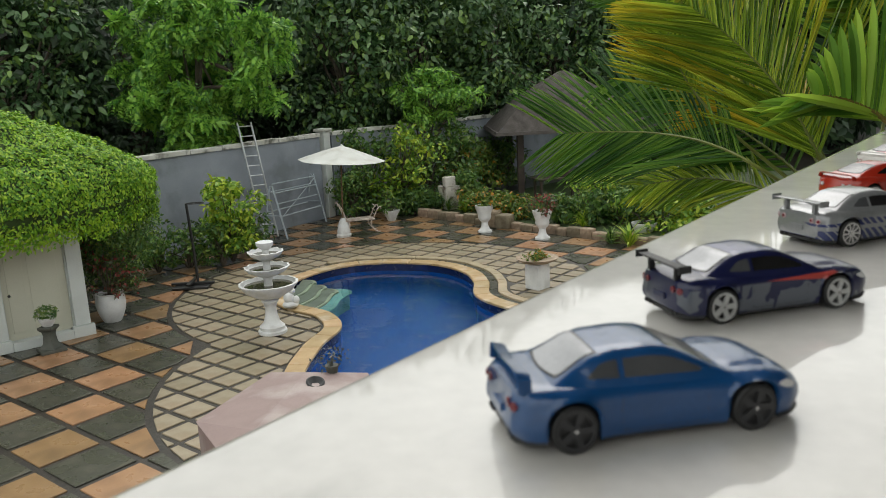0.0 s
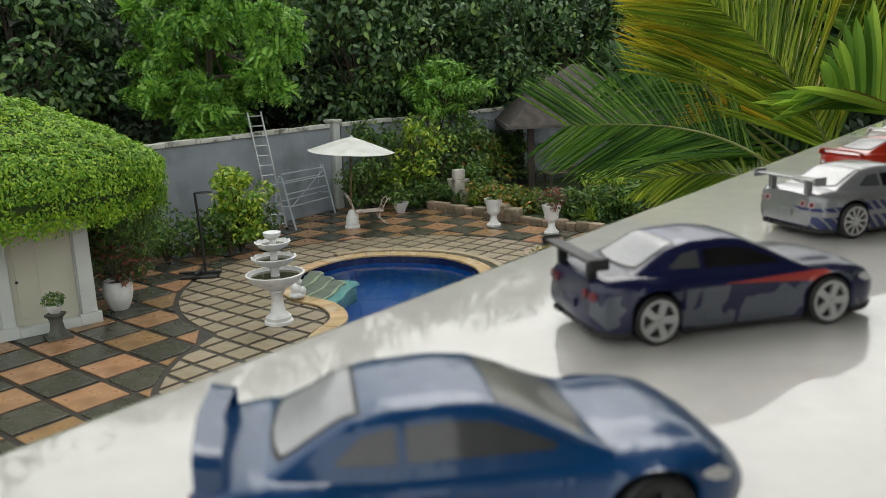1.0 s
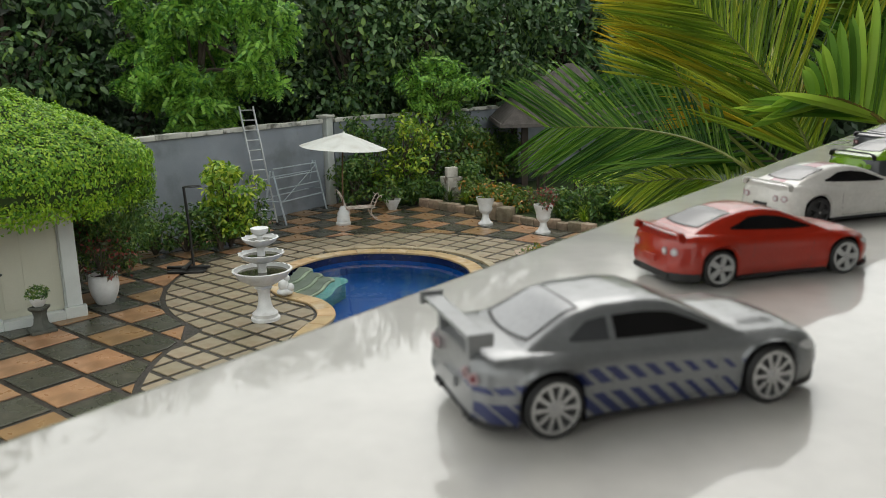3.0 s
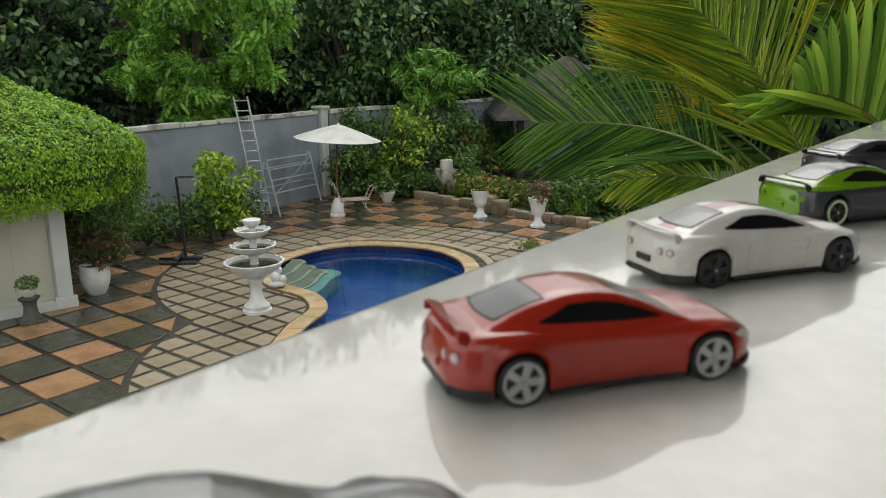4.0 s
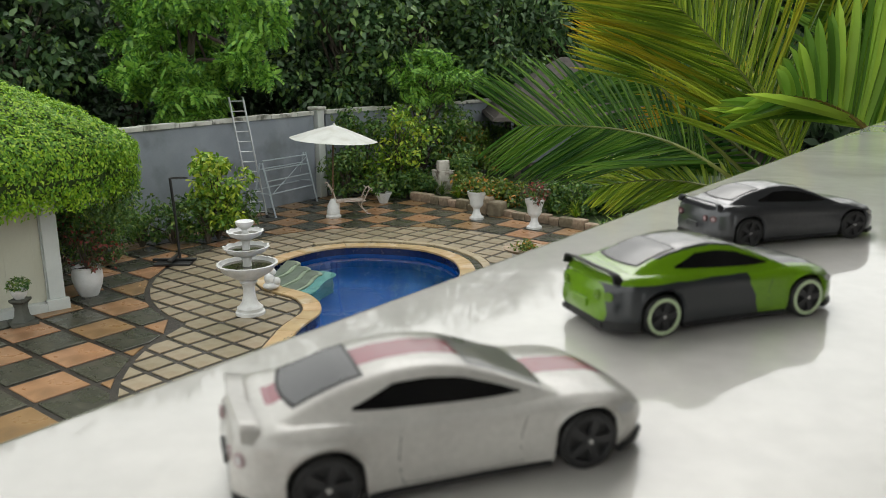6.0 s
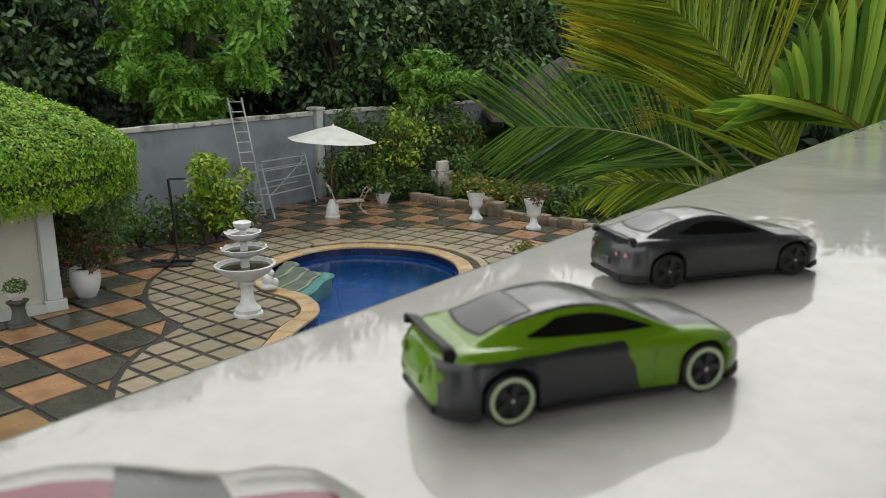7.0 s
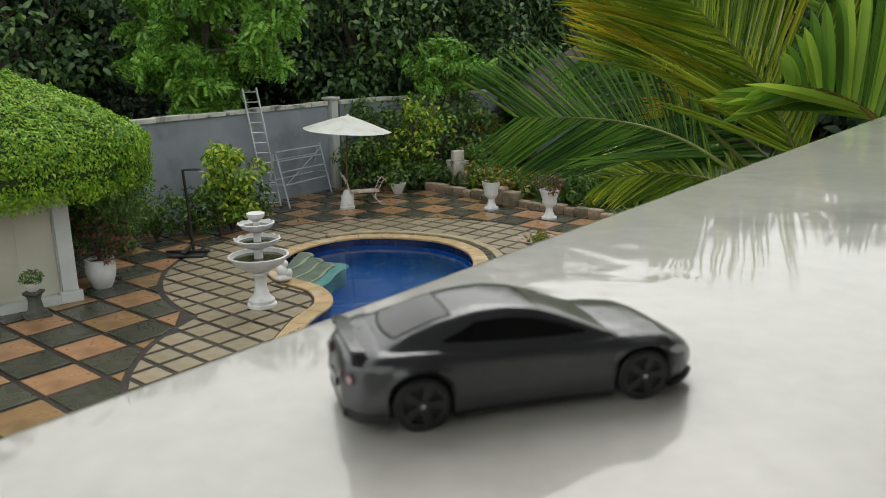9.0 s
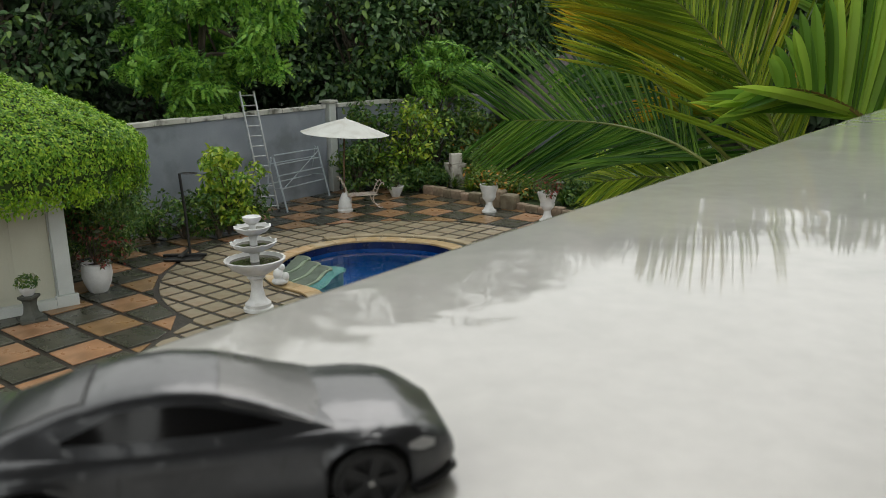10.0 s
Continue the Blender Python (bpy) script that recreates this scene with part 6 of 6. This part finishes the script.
def toy_car(kind, label, paint_mat, rear, front, rim, spokes, glass, lamp, wing, lip=None, wing_mat=None, plate=None, lens="lamp_white", tall=1.0):
    """rear, front: where its camera-side wheel hubs stand in plan."""
    s, b = SHAPES[kind], BUILT[kind]
    r, f = Vector((*rear, 0)), Vector((*front, 0))
    fw = (f - r).normalized()
    k = (f - r).length / s["wb"]
    lf = Vector((-fw.y, fw.x, 0))
    kt = k * tall
    o = r + lf * 14.6 * kt
    m = Matrix(((fw.x * k, lf.x * kt, 0, o.x), (fw.y * k, lf.y * kt, 0, o.y), (0, 0, kt, LEDGE_Z), (0, 0, 0, 1)))
    saloon = kind.startswith("saloon")
    low = C["chassis"]
    car = new("toy_car")
    car.matrix_world = m
    tagged(car, label, "toy car", "toy cars on the ledge")
    body = smooth(part("body", b.shell(), paint_mat, car), 50)
    smooth(part("cabin", b.cabin(), paint_mat, body), 50)
    smooth(part("window_rubber", b.top_patch(s["rear"][0] - 0.5, s["rear"][1] + 0.5, 0.07, 0.96, 1.2), C["seam"], car))
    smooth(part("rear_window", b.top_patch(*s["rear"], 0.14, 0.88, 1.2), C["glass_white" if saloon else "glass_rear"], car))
    smooth(part("windscreen", b.top_patch(*s["front"], 0.14, 0.97, -2.0, 1), C["glass_front"], car))
    x0, x1 = s["side"]
    for sgn in (-1, 1):
        if saloon:
            smooth(part("side_window", b.side_pane(x0, 11.0, sgn, lean=s["lean"]), C["glass_pale"], car))
            smooth(part("side_window", b.side_pane(12.2, x1, sgn), C[glass], car))
        else:
            smooth(part("side_window", b.side_pane(x0, x1, sgn, lean=s["lean"]), C[glass], car))
        for line in ([(11.5, 3.4), (11.0, 5.5), (10.8, 8.0), (11.2, 11.4)], [(31.0, 3.4), (30.6, 6), (30.8, 8.5), (31.6, 11.2)], [(11.3, 3.3), (18, 3.2), (25, 3.2), (31, 3.3)]):
            part("door_gap", b.side_strip(line, 0.07, sgn), C["seam"], body)
        part("door_handle", b.side_strip([(12.6, 10.3), (14.0, 10.35), (15.6, 10.3)], [0.25, 0.4, 0.25], sgn, 0.16), paint_mat, car)
        for a in (0.0, s["wb"]):
            arc = [(a + (ARCH + 0.28) * math.cos(t), AXLE + (ARCH + 0.28) * math.sin(t)) for t in np.linspace(0.12, math.pi - 0.12, 18)]
            smooth(part("arch_lip", b.side_strip(arc, 0.3, sgn, 0.22), paint_mat, body), 60)
        hx = s["x1"] - 6.5
        part("headlamp", b.side_strip([(hx - 1.5, 9.6), (hx + 0.5, 9.3), (hx + 2.6, 8.6)], [0.3, 0.9, 0.5], sgn, 0.1), C["lamp_white"], car)
    # Black chassis; its box also supplies the darkness inside the wheel wells.
    part("chassis", box_bm(s["x0"] + 3.5, s["x1"] - 5, -11.0, 11.0, 1.6, 9.0, 0.5), C["chassis"], car)
    # On saloons these black inset bands stand in for shade under the paint.
    side = b.outline(s["wb"] - 6.3, 6.3, 12, 3.0)
    for sgn in (-1, 1):
        run = side if sgn < 0 else [(x, -y) for x, y in side[::-1]]
        part("side_skirt", b.skirting(run, 1.5, 2.6, 0.1 if not saloon else -0.3), low, car)
    tail = b.outline(-6.2, s["x0"] + 0.05, 14)
    smooth(part("rear_bumper", b.skirting(tail + [(x, -y) for x, y in tail[::-1]], 2.0, 4.4 if not saloon else 3.2, 0.15 if not saloon else -0.3), low, car), 35)
    nose = b.outline(s["x1"] - 0.05, s["wb"] + 6.4, 12)
    smooth(part("front_lip", b.skirting([(x, -y) for x, y in nose[::-1]] + nose, 1.5, 2.7, 0.35 if not saloon else -0.2), low, car), 35)
    for y in (-10.4, -7.4, 7.4, 10.4):
        xs_ = np.linspace(s["x0"], -6, 80)
        ys_ = np.array([b.side_y(x, 10.2) for x in xs_])
        i = min(int(np.searchsorted(ys_, abs(y))), 78)
        bx_ = xs_[i] + b.bow(xs_[i], 10.2)
        turn = 0 if i == 0 else math.degrees(math.atan2(xs_[i + 1] - xs_[i], ys_[i + 1] - ys_[i]))
        ring = smooth(part("tail_lamp", disc(1.15 if not saloon else 1.0, 20, 0.25), C[lamp], car))
        ring.matrix_local = pose(bx_, y, 10.2, 0, 0, -turn if y > 0 else turn) @ Matrix.Translation((-0.12, 0, 0))
        smooth(part("lamp_lens", disc(0.68 if not saloon else 0.6, 16, 0.32), C[lens], ring))
    part("number_plate", box_bm(s["x0"] - 0.75, s["x0"] + 0.4, -3.2, 3.2, 6.2, 8.0, 0.1), C[plate] if plate else paint_mat, car)
    for y in (-8.6, -6.6, 6.6, 8.6):
        part("exhaust", tube([(s["x0"] - 0.2, y, 3.0), (s["x0"] + 3, y, 3.0)], 0.7, 12), C["chassis"], car)
    wm = C[wing_mat] if wing_mat else paint_mat
    z0 = float(b.deck(-10.0))
    if wing == "low":
        smooth(part("spoiler", blade(s["x0"] + 1.1, 2.8, 11.4, z0 - 1.4, z0 + 1.0), wm, car), 40)
    elif wing == "high":
        sp = part("spoiler", box_bm(s["x0"] - 1.2, s["x0"] + 2.4, -12.4, 12.4, z0 + 3.3, z0 + 3.95, 0.28), wm, car)
        for y in (-12.6, 12.6):
            part("end_plate", box_bm(s["x0"] - 1.6, s["x0"] + 2.8, y - 0.3, y + 0.3, z0 + 2.3, z0 + 4.6, 0.2), wm, sp)
        for y in (-7.5, 7.5):
            part("spoiler_post", box_bm(s["x0"] + 0.2, s["x0"] + 2.4, y - 0.6, y + 0.6, z0 - 0.8, z0 + 3.35, 0.2), wm, car)
    else:
        smooth(part("spoiler", blade(s["x0"] + 0.9, 3.2, 10.9, z0 - 0.8, z0 + 3.2), wm, car), 40)
    rm, tm = rim_mesh(spokes), tyre_mesh()
    for x in (0.0, s["wb"]):
        for sgn in (-1, 1):
            wheel = new("wheel")
            wheel.parent = car
            wheel.matrix_local = pose(x, sgn * 12.6, WHEEL, 0, 0, 0 if sgn < 0 else 180) @ Matrix.Diagonal((1.05, 1, 1.05, 1))
            smooth(part("tyre", tm, C["tyre"], wheel), 30)
            q = part("rim", rm, C[rim], wheel)
            q.matrix_local = Matrix.Translation((0, -1.78, 0))
            part("hub_cap", tube([(0, -2.5, 0), (0, -2.2, 0)], [0.42, 0.5], 12), C["rim_chrome"], wheel)
            if lip:
                n = 28
                lv = [(rr * math.cos(2 * math.pi * j / n), yy, rr * math.sin(2 * math.pi * j / n)) for rr, yy in ((4.3, -2.05), (4.3, -2.3), (3.45, -2.3), (3.45, -2.05)) for j in range(n)]
                lfc = [(i * n + j, i * n + (j + 1) % n, (i + 1) * n + (j + 1) % n, (i + 1) * n + j) for i in range(3) for j in range(n)]
                part("rim_lip", (lv, lfc), C[lip], wheel)
    return car


toy_car("saloon", "metallic blue toy saloon car with a rear spoiler", paint("metallic_blue_paint", (0.004, 0.055, 0.175)), (0.0452, 0.2129), (0.0835, 0.2185), "rim_black", 5, "glass_pale", "lamp_red", "mid", lens="lamp_red", tall=1.05)
toy_car("saloon_long", "navy toy racing coupe with red flash and black wing", paint("navy_paint", (0.008, 0.011, 0.05), stripe=(0.085, 0.095, 0.115), mode="navy", coat=0.4), (0.1036, 0.2868), (0.1415, 0.2951), "rim_grey", 5, "glass", "lamp_red", "high", wing_mat="chassis", lens="lamp_red", tall=1.06)
toy_car("saloon", "silver toy coupe with slanted blue claw stripes", paint("silver_paint", (0.25, 0.256, 0.262), metal=0.4, stripe=(0.025, 0.035, 0.12), mode="claws"), (0.1871, 0.3708), (0.2276, 0.3822), "rim_chrome", 10, "glass", "lamp_pink", "high", lens="lamp_red", tall=1.03)
toy_car("coupe", "red toy sports coupe with grey wheels", paint("dark_red_paint", (0.35, 0.022, 0.009)), (0.2460, 0.4563), (0.2853, 0.4667), "rim_grey", 5, "glass", "lamp_pink", "low")
toy_car("coupe_short", "white toy sports coupe with dark red centre stripe, black wheels", paint("pearl_white_paint", (0.62, 0.60, 0.56), stripe=(0.26, 0.035, 0.06), mode="centre"), (0.3089, 0.5300), (0.3509, 0.5434), "rim_black", 5, "glass", "lamp_pink", "low", plate="seam", tall=0.97)
toy_car("coupe", "lime green toy sports coupe with charcoal patches and pale rimmed wheels", paint("lime_green_paint", (0.145, 0.30, 0.008), stripe=(0.028, 0.032, 0.036), mode="flank"), (0.3825, 0.6061), (0.4247, 0.6198), "rim_black", 5, "glass", "lamp_green", "low", lip="rim_lime", wing_mat="chassis", lens="lamp_green")
toy_car("coupe_short", "dark grey metallic toy sports coupe with black wheels", paint("gunmetal_paint", (0.075, 0.077, 0.084), metal=0.5), (0.4410, 0.6964), (0.4850, 0.7081), "rim_black", 5, "glass", "lamp_dim", "low", lens="lamp_pink", tall=0.95)


# ---- pool edging and paving stones ----
edging = tagged(new("pool_edging"), "yellow limestone edging round the pool", "pool edging", kind="structure")
step = 4


def band_stones(name, d0, d1, z0, z1, key, ks, holder):
    a, c = pool_offset(d0), pool_offset(d1)
    for s in ks:
        idx = [(s + i) % n_p for i in range(step + 1)]
        inner, outer = [a[i].copy() for i in idx], [c[i].copy() for i in idx]
        for row in (inner, outer):
            row[0] += (row[1] - row[0]) * 0.03
            row[-1] += (row[-2] - row[-1]) * 0.03
        part(name, slab(inner + outer[::-1], z0, z1, 0.012), M[key], holder)


band_stones("edging_stone", -0.04, 0.31, -0.018, 0.03, "coping", range(0, n_p, step), edging)
right_arc = [s for s in range(0, n_p, step) if 8 <= s < 64]
band_stones("band_stone", 0.50, 0.70, -0.018, 0.03, "band", right_arc, edging)
band_stones("channel_stone", 0.32, 0.49, -0.018, -0.004, "slate", right_arc, edging)

# curved dark line round the small tiles is the bare bed; tiles are cut back from it
paving = tagged(new("paving"), "wet tan and slate square paving with a ring of small cream tiles", "paving", kind="structure")
E_A, E_N = SH.to_2d(), FN.to_2d()


def outside(p):
    """Positive where paving may lie: this side of the walls, kerb and outbuilding."""
    p = np.asarray(p)
    wn_ = np.array((wd[1], -wd[0]))
    d = [(p - WALL_A) @ wn_ - 0.12, -((p - KERB_A) @ kn) - 0.16]
    return min(d)


def pool_clear(p):
    d = pool_distance(p)
    i = int(((POOL - np.asarray(p)) ** 2).sum(1).argmin())
    return d - (0.76 if 8 <= i < 68 else 0.36)


def tile_poly(o, pitch, i, j, gap):
    a, b = U * pitch, V * pitch
    g = gap / pitch / 2
    c = [o + a * (i + g) + b * (j + g), o + a * (i + 1 - g) + b * (j + g), o + a * (i + 1 - g) + b * (j + 1 - g), o + a * (i + g) + b * (j + 1 - g)]
    out = []
    for q in range(4):
        for t in (0, 0.34, 0.67):
            out.append(c[q] + (c[(q + 1) % 4] - c[q]) * t)
    return c, out


shared = {}
rest = {"tan": [], "slate": [], "cream": []}
count = {"tan": 0, "slate": 0, "cream": 0}
rg = np.random.default_rng(9)


def lay(o, pitch, i, j, gap, key, name, tests, limit):
    quad, fine_poly = tile_poly(o, pitch, i, j, gap)
    mid = sum(quad) / 4
    if any(t(mid) < -pitch for t in tests):
        return
    whole = all(t(p) > 0 for t in tests for p in fine_poly)
    dz = rg.normal(0, 0.0015)
    poly = quad
    if not whole:
        poly = fine_poly
        for t in tests:
            poly = clip(poly, t) if len(poly) > 2 else []
        if len(poly) < 3 or area(poly) < 0.012:
            return
    count[key] += 1
    if count[key] > limit:
        rest[key].append(slab(poly, -0.02, dz, 0.008))
        return
    if whole:
        k = (key, round(pitch, 3))
        if k not in shared:
            me = bpy.data.meshes.new(name)
            vv, ff = slab([p - mid for p in quad], -0.02, 0.0, 0.008)
            me.from_pydata([tuple(q) for q in vv], [], ff)
            shared[k] = me
        ob = part(name, shared[k], M[key], paving)
        ob.location = (mid[0], mid[1], dz)
    else:
        vv, ff = slab([p - mid for p in poly], -0.02, 0.0, 0.006)
        ob = part(name, (vv, ff), M[key], paving)
        ob.location = (mid[0], mid[1], dz)


for i in range(-9, 24):
    for j in range(-16, 18):
        mid = PAVE0 + U * BIG * (i + 0.5) + V * BIG * (j + 0.5)
        if not (-12 < mid[0] < 9 and 6.5 < mid[1] < 29):
            continue
        key = "tan" if (i + j) % 2 == 0 else "slate"
        lay(PAVE0, BIG, i, j, 0.10, key, "paving_tile", [lambda p: region(p) - 0.06, outside], 300)
for i in range(-12, 26):
    for j in range(-18, 18):
        mid = SMALL0 + U * SMALL * (i + 0.5) + V * SMALL * (j + 0.5)
        if region(mid) > SMALL:
            continue
        lay(SMALL0, SMALL, i, j, 0.095, "cream", "small_tile", [lambda p: -region(p) - 0.06, pool_clear], 330)
for key, pieces in rest.items():
    if pieces:
        tagged(part("further_tiles", joined(pieces), M[key], paving), kind="stuff")
